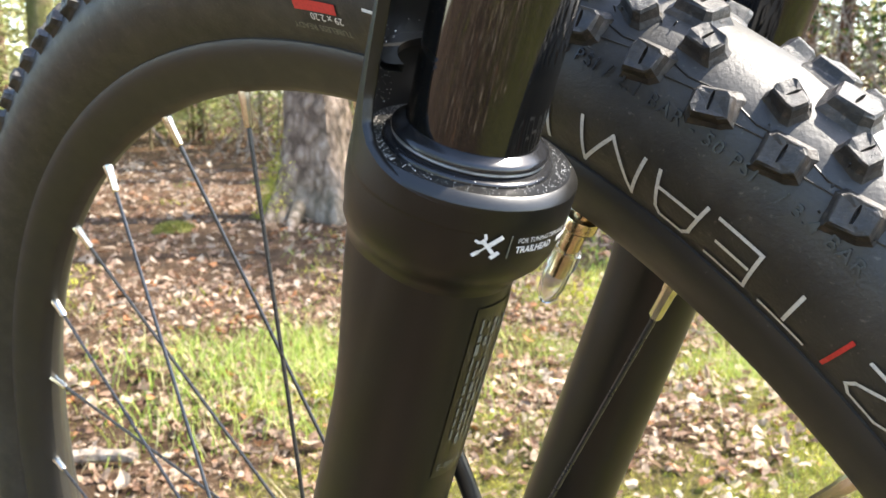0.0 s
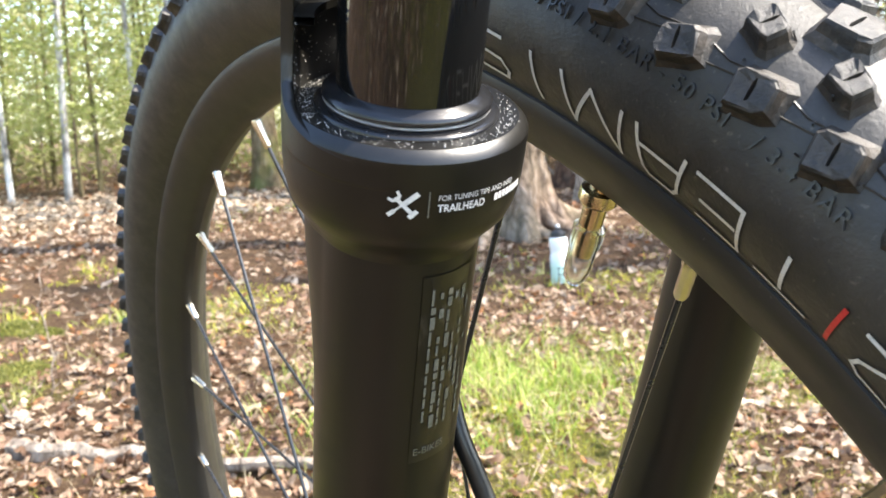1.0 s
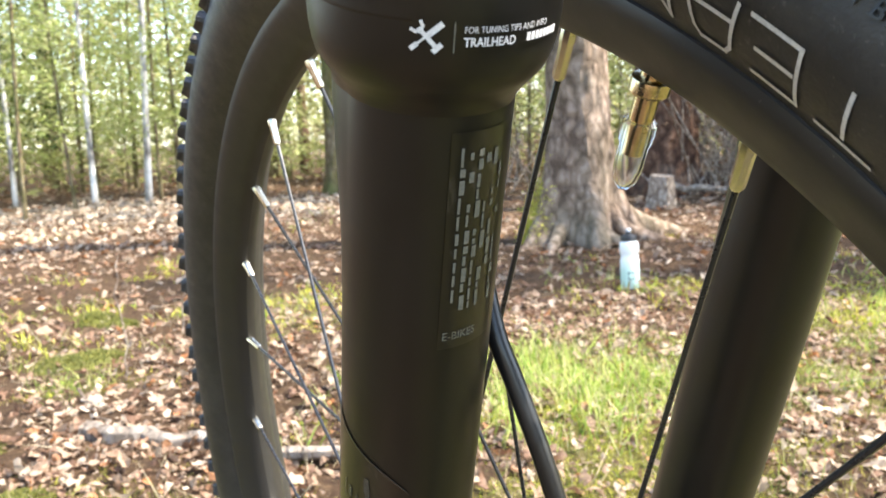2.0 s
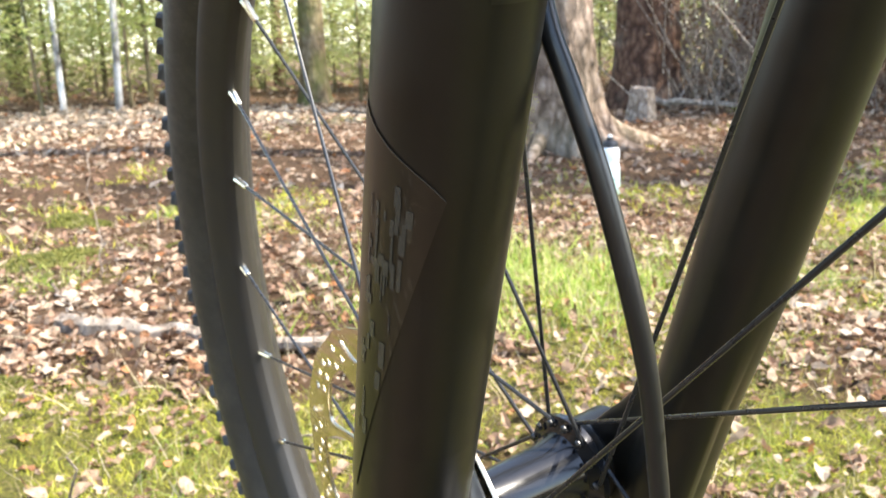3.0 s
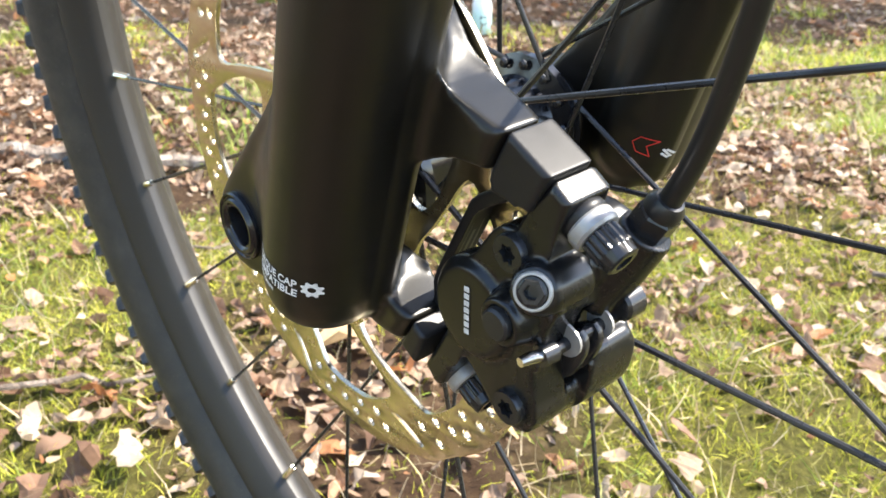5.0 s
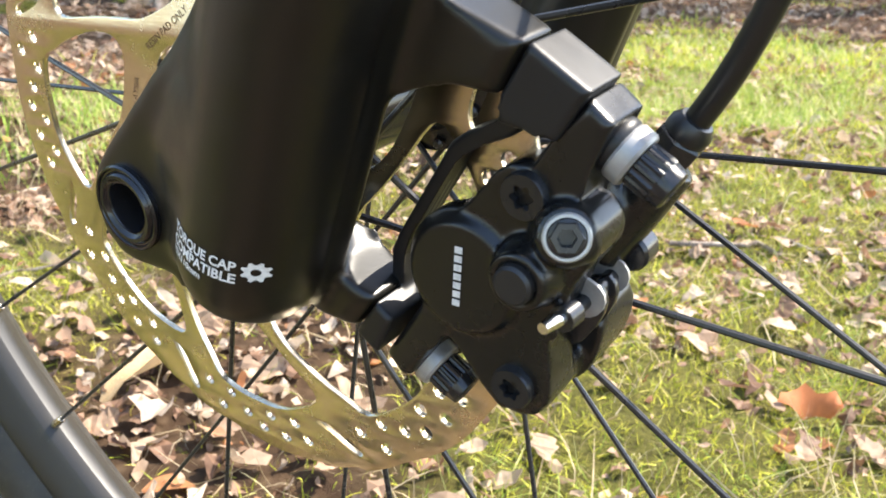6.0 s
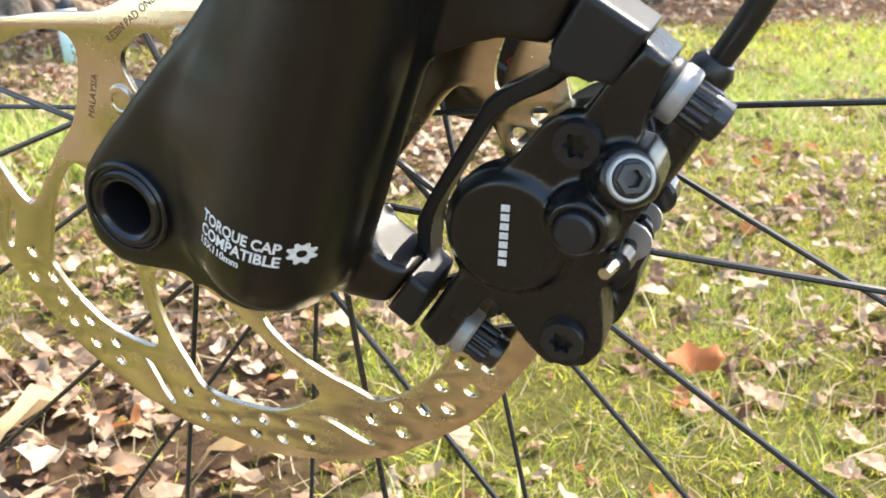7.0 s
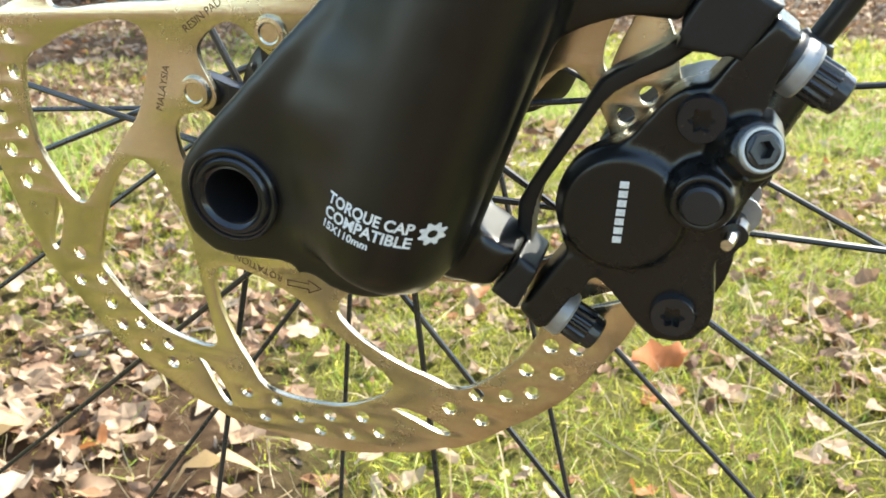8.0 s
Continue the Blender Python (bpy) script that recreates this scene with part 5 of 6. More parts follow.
def green_at(x, y):
    """How mossy and grassy the floor is, 0 to 1."""
    g = sum(w * math.exp(-((x - cx) ** 2 + (y - cy) ** 2) / (2 * r * r)) for cx, cy, r, w in GREEN)
    n = noise.fractal(Vector((x * 1.3, y * 1.3, 3.7)), 0.9, 2.0, 4)
    far = 0.25 if math.hypot(x, y) > 3.5 else 0.0
    v = g * 0.78 + 0.50 * n - far * 0.6 + 0.05 + 0.25 * noise.noise(Vector((x * 7.0, y * 7.0, 4.4)))
    if x < -0.9 and y < 0.7:
        v = v * 0.9 - 0.10 + 0.55 * noise.noise(Vector((x * 3.2, y * 3.2, 9.1)))
    return max(0.0, min(1.0, v))


def ground_z(x, y):
    r = math.hypot(x, y)
    flat = max(0.0, 1 - r / 0.25)
    z = 0.10 * noise.noise(Vector((x * 0.33, y * 0.33, 1.1))) * min(1.0, r / 12)
    z += 0.022 * noise.noise(Vector((x * 1.9, y * 1.9, 7.3))) + 0.018 * noise.noise(Vector((x * 6.5, y * 6.5, 2.2))) + 0.006 * noise.noise(Vector((x * 19, y * 19, 5.2)))
    z0 = 0.022 * noise.noise(Vector((0, 0, 7.3))) + 0.018 * noise.noise(Vector((0, 0, 2.2))) + 0.006 * noise.noise(Vector((0, 0, 5.2)))
    return (z - z0) * (1 - flat) - 0.002


def axis_steps():
    out, v, step = [0.0], 0.0, 0.022
    while v < 600:
        step = 0.022 if v < 2.0 else step * 1.12
        v += step
        out.append(v)
    return [-a for a in reversed(out[1:])] + out


xs = [v - 0.5 for v in axis_steps()]
ys = [v + 0.5 for v in axis_steps()]
verts = [(x, y, ground_z(x, y) if abs(x) < 60 and abs(y) < 60 else 0.0) for y in ys for x in xs]
nx = len(xs)
faces = [(j * nx + i, j * nx + i + 1, (j + 1) * nx + i + 1, (j + 1) * nx + i) for j in range(len(ys) - 1) for i in range(nx - 1)]
me = bpy.data.meshes.new("ground")
me.from_pydata(verts, [], faces)
at = me.attributes.new("green", "FLOAT", "POINT")
at.data.foreach_set("value", [green_at(x, y) if abs(x) < 40 and abs(y) < 40 else 0.3 for x, y, _ in verts])
me.materials.append(M_GROUND)
me.polygons.foreach_set("use_smooth", [True] * len(me.polygons))
ground = tagged(new("ground", me), "forest floor of brown leaf litter with mossy green patches", kind="structure")

CUSHIONS = [(-3.05, 0.22, 0.13), (-2.98, 0.62, 0.10), (-2.30, 0.10, 0.12), (-3.6, 2.0, 0.16), (-2.86, 0.27, 0.11), (-2.25, 0.42, 0.08), (-2.35, 0.02, 0.10), (-1.62, -0.22, 0.09), (-1.30, -0.16, 0.08), (-1.15, -0.28, 0.07)]

# dry leaves
# the last three drifts lie unseen behind the walk, added to brighten fork reflections
DRIFTS = [(-0.62, 1.55, 0.20, 130, 0.012, 0.038), (-0.35, 1.15, 0.16, 90, 0.012, 0.034), (-0.75, 1.15, 0.14, 60, 0.012, 0.034), (-1.35, 1.60, 0.16, 60, 0.015, 0.04), (-7.5, 1.6, 0.8, 1300, 0.035, 0.09), (-8.5, 0.5, 0.9, 1300, 0.035, 0.09), (-7.0, 2.6, 0.6, 700, 0.035, 0.08), (-6.6, 0.2, 0.6, 450, 0.035, 0.08), (-1.75, 0.15, 0.16, 50, 0.015, 0.04), (1.7, -1.3, 0.45, 800, 0.025, 0.06), (2.8, -1.9, 0.7, 1100, 0.03, 0.08), (0.7, -2.4, 0.5, 700, 0.025, 0.06)]
rnd = random.Random(11)


def leaf_shape(kind, seed, steps=5):
    """Verts and faces of one curled leaf, a metre long, lying along x."""
    r = random.Random(seed)
    curl, cup, twist = r.uniform(-2.2, 2.2), r.uniform(-0.5, 0.9), r.uniform(-1.2, 1.2)
    v, f = [], []
    for k in range(steps + 1):
        t = k / steps
        if kind == 0:      # beech
            w = (0.22 + 0.10 * ((seed * 7) % 10) / 10) * math.sin(math.pi * min(1, t * 0.96 + 0.02)) ** 0.8
        else:              # lobed oak
            w = 0.27 * math.sin(math.pi * min(1, t * 0.93 + 0.03)) ** 0.6 * (1 + 0.32 * math.cos(t * 15))
        z = 0.16 * curl * (t - 0.5) ** 2 * 4 + 0.03 * math.sin(9 * t + seed)
        tw = twist * (t - 0.5)
        for s in (-1, 0, 1):
            ws = w * r.uniform(0.72, 1.12)
            v.append((t - 0.5 + r.gauss(0, 0.02), s * ws * math.cos(tw), z + abs(s) * cup * ws + s * ws * math.sin(tw) + r.gauss(0, 0.05)))
        if k:
            a = 3 * (k - 1)
            f += [(a, a + 1, a + 4, a + 3), (a + 1, a + 2, a + 5, a + 4)]
    return v, f


SHAPES = [leaf_shape(k % 2, 100 + k, 7 if k % 2 else 5) for k in range(10)]
SMALL = [leaf_shape(0, 200 + k, 3) for k in range(6)]


def in_view(x, y):
    """The wide stretch of floor that the walk looks over."""
    a = math.degrees(math.atan2(y + 0.2, x - 0.3))
    return 60 < a < 178 or (x * x + y * y) < 0.5


def scatter(count, r0, r1, keep):
    n = 0
    while n < count:
        r = math.sqrt(rnd.uniform(r0 * r0, r1 * r1))
        a = rnd.uniform(0, TAU)
        x, y = r * math.cos(a), r * math.sin(a)
        # unseen floor close by stays almost bare, so the fork reflects it darker
        if not in_view(x, y) and rnd.random() < (0.95 if math.hypot(x, y) < 1.0 else 0.6):
            continue
        if rnd.random() < keep(x, y):
            n += 1
            yield x, y


def lay(x, y, size, lift=0.012, lean=28):
    return Matrix.Translation((x, y, ground_z(x, y) + lift)) @ pose(0, 0, 0, rnd.gauss(0, lean), rnd.gauss(0, lean), rnd.uniform(0, 360)) @ Matrix.Diagonal((size, size, size, 1))


leaf_meshes = []
for v, f in SHAPES:
    me = bpy.data.meshes.new("leaf")
    me.from_pydata(v, [], f)
    me.materials.append(M_LEAF)
    me.polygons.foreach_set("use_smooth", [True] * len(me.polygons))
    leaf_meshes.append(me)
for x, y in scatter(170, 0.12, 1.7, lambda x, y: 0.95 - 0.85 * green_at(x, y) if in_view(x, y) and y > -0.3 else 0.0):
    ob = new("leaf", rnd.choice(leaf_meshes))
    ob.parent, ob.matrix_basis = ground, lay(x, y, rnd.uniform(0.020, 0.030 + 0.014 * min(1.0, math.hypot(x, y))), 0.012)
# a few that stand out: upturned orange leaves and a long pale one
long_leaf = leaf_meshes[0].copy()
for vert in long_leaf.vertices:
    vert.co.y *= 0.55
orange_leaf = leaf_meshes[1].copy()
for me, mat in ((long_leaf, M_TANLEAF), (orange_leaf, M_ORANGELEAF)):
    me.materials.clear()
    me.materials.append(mat)
for x, y, size, me, tilt, turn in ((0.055, 0.540, 0.056, orange_leaf, 55, 20), (-0.448, 0.208, 0.135, long_leaf, 12, 92), (-0.260, 0.238, 0.080, long_leaf, -15, 32)):
    ob = new("leaf", me)
    ob.parent, ob.matrix_basis = ground, Matrix.Translation((x, y, ground_z(x, y) + 0.020)) @ pose(0, 0, 0, tilt, 0, turn) @ Matrix.Diagonal((size, size, size, 1))


def stuff(name, items, material, label):
    """Many pieces in one mesh: items of (verts array, faces array, matrix)."""
    vs, fs, base = [], [], 0
    for v, f, m in items:
        m = np.array(m)
        vs.append(v @ m[:3, :3].T + m[:3, 3])
        fs.extend([[i + base for i in q] for q in f])
        base += len(v)
    me = bpy.data.meshes.new(name)
    me.from_pydata(np.concatenate(vs).tolist(), [], fs)
    me.materials.append(material)
    return tagged(new(name, me), label, kind="stuff")


def fragment(seed):
    """A torn bit of leaf: an uneven, buckled little polygon with a fan of faces."""
    r = random.Random(seed)
    n = r.randint(5, 8)
    v = [(0.0, 0.0, r.uniform(-0.08, 0.12))]
    for k in range(n):
        a = TAU * (k + r.uniform(-0.3, 0.3)) / n
        d = r.uniform(0.25, 0.55)
        v.append((d * math.cos(a), 0.8 * d * math.sin(a), r.gauss(0, 0.10)))
    return np.array(v), [(0, 1 + k, 1 + (k + 1) % n) for k in range(n)]


def bare(x, y):
    """Patches of litter between the green."""
    n = noise.fractal(Vector((x * 4.0, y * 4.0, 6.6)), 0.9, 2.0, 3)
    return max(0.16, min(1.0, 1.0 - (0.60 if x < -0.25 else 0.74) * green_at(x, y) + 0.9 * n))


FRAGS = [fragment(300 + k) for k in range(24)]
NPS = [(np.array(v), f) for v, f in SHAPES]
NPM = [(np.array(v), f) for v, f in SMALL]
items = []
for count, r0, r1, lo, hi, pool in ((2300, 0.10, 1.5, 0.020, 0.052, NPS), (4600, 1.4, 2.8, 0.024, 0.058, NPS), (5200, 0.10, 1.5, 0.010, 0.030, FRAGS), (5200, 1.4, 2.8, 0.018, 0.045, FRAGS), (15000, 2.6, 6.0, 0.034, 0.080, NPM), (9000, 4.8, 7.6, 0.03, 0.08, FRAGS), (15000, 6.0, 16.0, 0.06, 0.13, NPM)):
    for x, y in scatter(count, r0, r1, bare):
        v, f = rnd.choice(pool)
        items.append((v * np.array((1.0, rnd.uniform(0.6, 1.25), 1.0)), f, lay(x, y, rnd.triangular(lo, hi, lo * 1.3), rnd.uniform(-0.002, 0.016), 24)))
for x, y in scatter(11000, 0.10, 2.6, lambda x, y: 0.15 + 0.85 * bare(x, y)):
    v, f = rnd.choice(FRAGS)
    m = lay(x, y, rnd.triangular(0.005, 0.024, 0.009), rnd.uniform(0.001, 0.010), 34)
    items.append((v * np.array((1.0, rnd.uniform(0.25, 1.2), 1.0)), f, m))
# some lie flat on top of the moss
for x, y in scatter(420, 0.15, 1.8, lambda x, y: 0.9 if in_view(x, y) else 0.0):
    v, f = rnd.choice(NPS)
    items.append((v * np.array((1.0, rnd.uniform(0.8, 1.4), 0.5)), f, lay(x, y, rnd.uniform(0.016, 0.040), rnd.uniform(0.008, 0.018), 14)))
stuff("leaf_litter", items, M_LITTER, "dense layer of dry brown and beige fallen leaves")

# drifts of pale leaves; in the far strip their colour also carries sunlight
pale = []
for cx, cy, rad, count, lo, hi in DRIFTS:
    for _ in range(count):
        x, y = rnd.gauss(cx, rad), rnd.gauss(cy, rad)
        v, f = rnd.choice(FRAGS)
        pale.append((v, f, lay(x, y, rnd.uniform(lo, hi), rnd.uniform(0.004, 0.018), 24)))
stuff("bleached_leaves", pale, M_PALE, "drifts of pale fallen leaves")

# grass and moss


def blade(h, w, lean, steps=3):
    v, f = [], []
    for k in range(steps + 1):
        t = k / steps
        ww = w * (1 - t) ** 0.7
        v += [(-ww, lean * t * t * h, h * t * (1 - 0.25 * lean * t)), (ww, lean * t * t * h, h * t * (1 - 0.25 * lean * t))]
        if k:
            f.append((2 * k - 2, 2 * k - 1, 2 * k + 1, 2 * k))
    return np.array(v), f


BLADES = [blade(1.0, rnd.uniform(0.012, 0.022), rnd.uniform(0.2, 1.1)) for _ in range(8)]


def tufts(count, r0, r1, per, lo, hi, keep, spread=0.03, wide=1.0, tip=22):
    out = []
    for x, y in scatter(count, r0, r1, keep):
        for _ in range(per):
            bx, by = x + rnd.gauss(0, spread), y + rnd.gauss(0, spread)
            v, f = rnd.choice(BLADES)
            s = rnd.uniform(lo, hi)
            out.append((v, f, Matrix.Translation((bx, by, ground_z(bx, by) - 0.003)) @ pose(0, 0, 0, rnd.gauss(0, tip), rnd.gauss(0, tip), rnd.uniform(0, 360)) @ Matrix.Diagonal((s * wide, s, s, 1))))
    return out


sq = lambda x, y: green_at(x, y) ** 2
thin = lambda x, y: 0.12 + 0.88 * green_at(x, y)
clump = lambda x, y: sq(x, y) * (1.0 if noise.noise(Vector((x * 5.5, y * 5.5, 8.8))) > 0.02 else 0.12)
stuff("grass", tufts(1900, 0.12, 1.5, 10, 0.014, 0.042, clump, 0.016, 0.9, 34) + tufts(2600, 1.5, 2.6, 10, 0.025, 0.070, clump, 0.024, 1.0, 24) + tufts(200, 0.9, 2.0, 10, 0.05, 0.10, lambda x, y: math.exp(-((x + 1.3) ** 2 + (y - 0.95) ** 2) / 0.10), 0.03, 1.1, 14) + tufts(1000, 2.6, 7.0, 8, 0.03, 0.07, sq, 0.05, 2.2), M_GRASS, "short fresh green grass tufts")
stuff("dry_grass", tufts(1000, 0.15, 3.0, 5, 0.03, 0.09, thin, 0.03, 0.8, 30) + tufts(5600, 0.12, 1.6, 4, 0.014, 0.055, thin, 0.03, 0.75, 75) + tufts(2200, 1.6, 3.0, 4, 0.03, 0.08, thin, 0.04, 0.9, 75), M_STRAW, "thin pale dry grass stalks, many of them lying flat")
stuff("moss", tufts(19000, 0.10, 1.5, 8, 0.007, 0.020, lambda x, y: min(1.0, 1.3 * sq(x, y) + 0.02), 0.012, 2.4, 38) + tufts(6000, 1.3, 2.6, 8, 0.009, 0.024, sq, 0.02, 3.2, 28) + tufts(2600, 2.4, 5.5, 7, 0.02, 0.045, sq, 0.04, 4.0), M_MOSS, "low yellow-green moss cushions")

# low cushions of moss between the leaves


def moss_cushion(seed):
    r, v, f = random.Random(seed), [], []
    n, rings = 20, 6
    for j in range(rings + 1):
        t = j / rings
        for k in range(n):
            a = TAU * k / n
            d = (1 - t) * (1 + 0.25 * noise.noise(Vector((math.cos(a) * 1.6, math.sin(a) * 1.6, seed)))) + 0.001
            v.append((d * math.cos(a), 0.8 * d * math.sin(a), 0.30 * math.sin(t * math.pi / 2) - 0.05 + 0.03 * r.gauss(0, 1)))
        if j:
            f += [((j - 1) * n + k, (j - 1) * n + (k + 1) % n, j * n + (k + 1) % n, j * n + k) for k in range(n)]
    for _ in range(1100):
        a, d = r.uniform(0, TAU), math.sqrt(r.random())
        d *= 1 + 0.25 * noise.noise(Vector((math.cos(a) * 1.6, math.sin(a) * 1.6, seed)))
        p = Vector((d * math.cos(a), 0.8 * d * math.sin(a), 0.30 * math.sqrt(max(0.0, 1 - d * d)) - 0.06))
        u = (Vector((p.x * 0.9, p.y * 0.9, 0.7)) + Vector((r.gauss(0, 0.35), r.gauss(0, 0.35), 0))).normalized() * r.uniform(0.08, 0.17)
        w = u.cross(Vector((r.gauss(0, 1), r.gauss(0, 1), 0.1))).normalized() * 0.018
        b = len(v)
        v += [tuple(p - w), tuple(p + w), tuple(p + u)]
        f.append((b, b + 1, b + 2))
    me = bpy.data.meshes.new("moss_cushion")
    me.from_pydata(v, [], f)
    me.materials.append(M_CUSHION)
    return me


cushions = [moss_cushion(k) for k in (5, 9, 14)]
for k, (x, y, size) in enumerate(CUSHIONS):
    ob = tagged(new("moss_cushion", cushions[k % 3]), "low rounded cushion of yellow-green moss among leaves", "moss", "moss cushions on the floor")
    ob.matrix_basis = Matrix.Translation((x, y, ground_z(x, y) - 0.004)) @ pose(0, 0, 0, 0, 0, 50 * k) @ Matrix.Diagonal((size * 0.8, size * 0.8, size * 0.9, 1))

# twigs and a fallen branch


def crooked(p, q, r, seed, bend_by=0.06, steps=10):
    rr = random.Random(seed)
    p, q = Vector(p), Vector(q)
    n = (q - p).length
    pts = []
    for k in range(steps + 1):
        t = k / steps
        pts.append(p.lerp(q, t) + Vector((rr.gauss(0, 1), rr.gauss(0, 1), rr.gauss(0, 0.4))) * n * bend_by * 0.35)
    return tube(bmesh.new(), pts, [r * (1 - 0.6 * k / steps) for k in range(steps + 1)], 7)


def on_floor(x, y, up=0.0):
    return (x, y, ground_z(x, y) + up)


tagged(finish("branch", crooked(on_floor(-1.62, -0.02, 0.016), on_floor(-1.10, 0.44, 0.020), 0.026, 3, 0.05, 14), M_WOOD), "bare grey fallen branch lying on leaf litter", "branch")
for k, (x0, y0, x1, y1, r) in enumerate(((-0.62, -0.12, -0.50, 0.10, 0.004), (-0.90, 0.10, -0.70, 0.32, 0.003), (-1.95, 0.02, -1.60, 0.05, 0.004), (-0.58, 0.42, -0.30, 0.50, 0.0025), (-0.2, 0.9, 0.15, 1.1, 0.004), (-2.5, 0.8, -2.2, 1.1, 0.006), (-0.95, 1.6, -0.75, 2.0, 0.005))):
    tagged(finish("twig", crooked(on_floor(x0, y0, 0.006), on_floor(x1, y1, 0.012), r, 20 + k, 0.10), M_WOOD), "thin dry twig lying on the leaves", "twig", "twigs on the floor")
for k, (x, y, h, lx, ly) in enumerate(((-2.05, 0.14, 0.34, -0.03, 0.02), (-2.55, 0.42, 0.20, 0.03, 0.0), (-0.60, -0.16, 0.20, 0.05, 0.02))):
    tagged(finish("stalk", crooked(on_floor(x, y, -0.01), (x + lx, y + ly, ground_z(x, y) + h), 0.0028, 40 + k, 0.06), M_WOOD), "thin upright dry plant stalk", "stalk", "stalks in the moss")

# the water bottle beside the tree
BX, BY = -2.22, 2.05
bottle = tagged(new("water_bottle"), "white and mint squeeze bottle with black cap on leaves", "bottle")
bottle.matrix_basis = Matrix.Translation((BX, BY, ground_z(BX, BY) - 0.004)) @ pose(0, 0, 0, -1.5, -2.5, 20)
bm = bmesh.new()
lathe(bm, [(0.0, 0.0), (0.030, 0.0), (0.0355, 0.004), (0.0365, 0.012), (0.0365, 0.112), (0.0335, 0.122), (0.0325, 0.132), (0.0345, 0.142), (0.0365, 0.150), (0.0365, 0.172), (0.0335, 0.184), (0.0300, 0.188), (0.0, 0.188)], Matrix(), 40)
body = part("body", bm, M_BOTTLE, bottle, "white bottle fading to mint")
bm = bmesh.new()
lathe(bm, [(0.0305, 0.184), (0.0320, 0.188), (0.0320, 0.202), (0.0280, 0.209), (0.0150, 0.213), (0.0110, 0.216), (0.0105, 0.225), (0.0, 0.225)], Matrix(), 36)
part("cap", bm, M_BLACKPLASTIC, bottle, "black screw cap")
bm = bmesh.new()
lathe(bm, [(0.0085, 0.224), (0.0090, 0.232), (0.0070, 0.236), (0.0, 0.236)], Matrix(), 20)
part("nozzle", bm, M_WHITE, bottle, "pale push-pull nozzle")
bm = cut_fine(bars(bmesh.new(), [(-0.012, 0.040, 0.024, 0.030)]), 0.006)
part("printed_patch", bend(bm, lambda x, y, z: Vector((0.0368 * math.cos(-0.95 + x / 0.0368), 0.0368 * math.sin(-0.95 + x / 0.0368), y))), M_BLACKPLASTIC, bottle, "dark printed patch", smooth=False)

# ---------------------------------------------------------------- trees


def trunk_mesh(height, r_base, r_top, flare, roots, seed, bend_by=0.15, seg=22, scaly=0.0):
    """A tapered trunk with root flares and a slight bend."""
    bm, rr, rings = bmesh.new(), random.Random(seed), []
    hs = [-0.15, 0.0, 0.06, 0.14, 0.25, 0.4, 0.6, 0.9, 1.4, 2.0, 3.0, 4.5, 6.0, 8.0, 10.0, 12.0, 15.0, 18.0]
    if scaly:
        seg, hs = 96, [-0.15 + 0.025 * k for k in range(110)] + [3.0, 4.5, 6.0, 8.0, 10.0, 12.0, 15.0, 18.0]
    hs = [h for h in hs if h < height] + [height]
    dx, dy = rr.uniform(-1, 1) * bend_by, rr.uniform(-1, 1) * bend_by
    ph = rr.uniform(0, TAU)
    for h in hs:
        t = max(0, h) / height
        r = r_base + (r_top - r_base) * t
        ring = []
        for k in range(seg):
            a = TAU * k / seg
            root = (0.5 + 0.5 * math.cos(roots * a + ph)) ** 2 * flare * math.exp(-max(0, h) / 0.22)
            lump = 0.07 * noise.noise(Vector((math.cos(a) * 2, math.sin(a) * 2, h * 0.9 + seed)))
            if scaly and h < 2.7:
                lump += scaly * (noise.cell(Vector((a * 9 + noise.noise(Vector((a * 7, h * 9, 1))), h * 11 + 2 * noise.noise(Vector((a * 5, h * 4, 8))), 3.0))) - 0.5) + 0.03 * noise.noise(Vector((math.cos(a) * 9, math.sin(a) * 9, h * 14)))
            rad = r * (1 + lump + 0.35 * flare * math.exp(-max(0, h) / 0.35) + root)
            ring.append(bm.verts.new((rad * math.cos(a) + dx * t * t, rad * math.sin(a) + dy * t * t, h)))
        rings.append(ring)
    for p, q in zip(rings, rings[1:]):
        for k in range(seg):
            bm.faces.new((p[k], p[(k + 1) % seg], q[(k + 1) % seg], q[k]))
    bm.faces.new(rings[-1])
    return bm, (dx, dy)


def foliage(bm_v, bm_f, c, d, size, n, rr, flat=0.5):
    """A spray of small pointed leaflets round c along d."""
    for _ in range(n):
        p = c + d * rr.uniform(-0.5, 0.5) + Vector((rr.gauss(0, size), rr.gauss(0, size), rr.gauss(0, size * flat)))
        u = Vector((rr.gauss(0, 1), rr.gauss(0, 1), rr.gauss(-0.3, 0.5))).normalized()
        w = u.cross(Vector((rr.gauss(0, 1), rr.gauss(0, 1), rr.gauss(0, 1)))).normalized()
        l = size * rr.uniform(0.35, 0.9)
        b = len(bm_v)
        bm_v += [p - u * l * 0.5, p + w * l * 0.17, p + u * l * 0.5, p - w * l * 0.17]
        bm_f.append((b, b + 1, b + 2, b + 3))


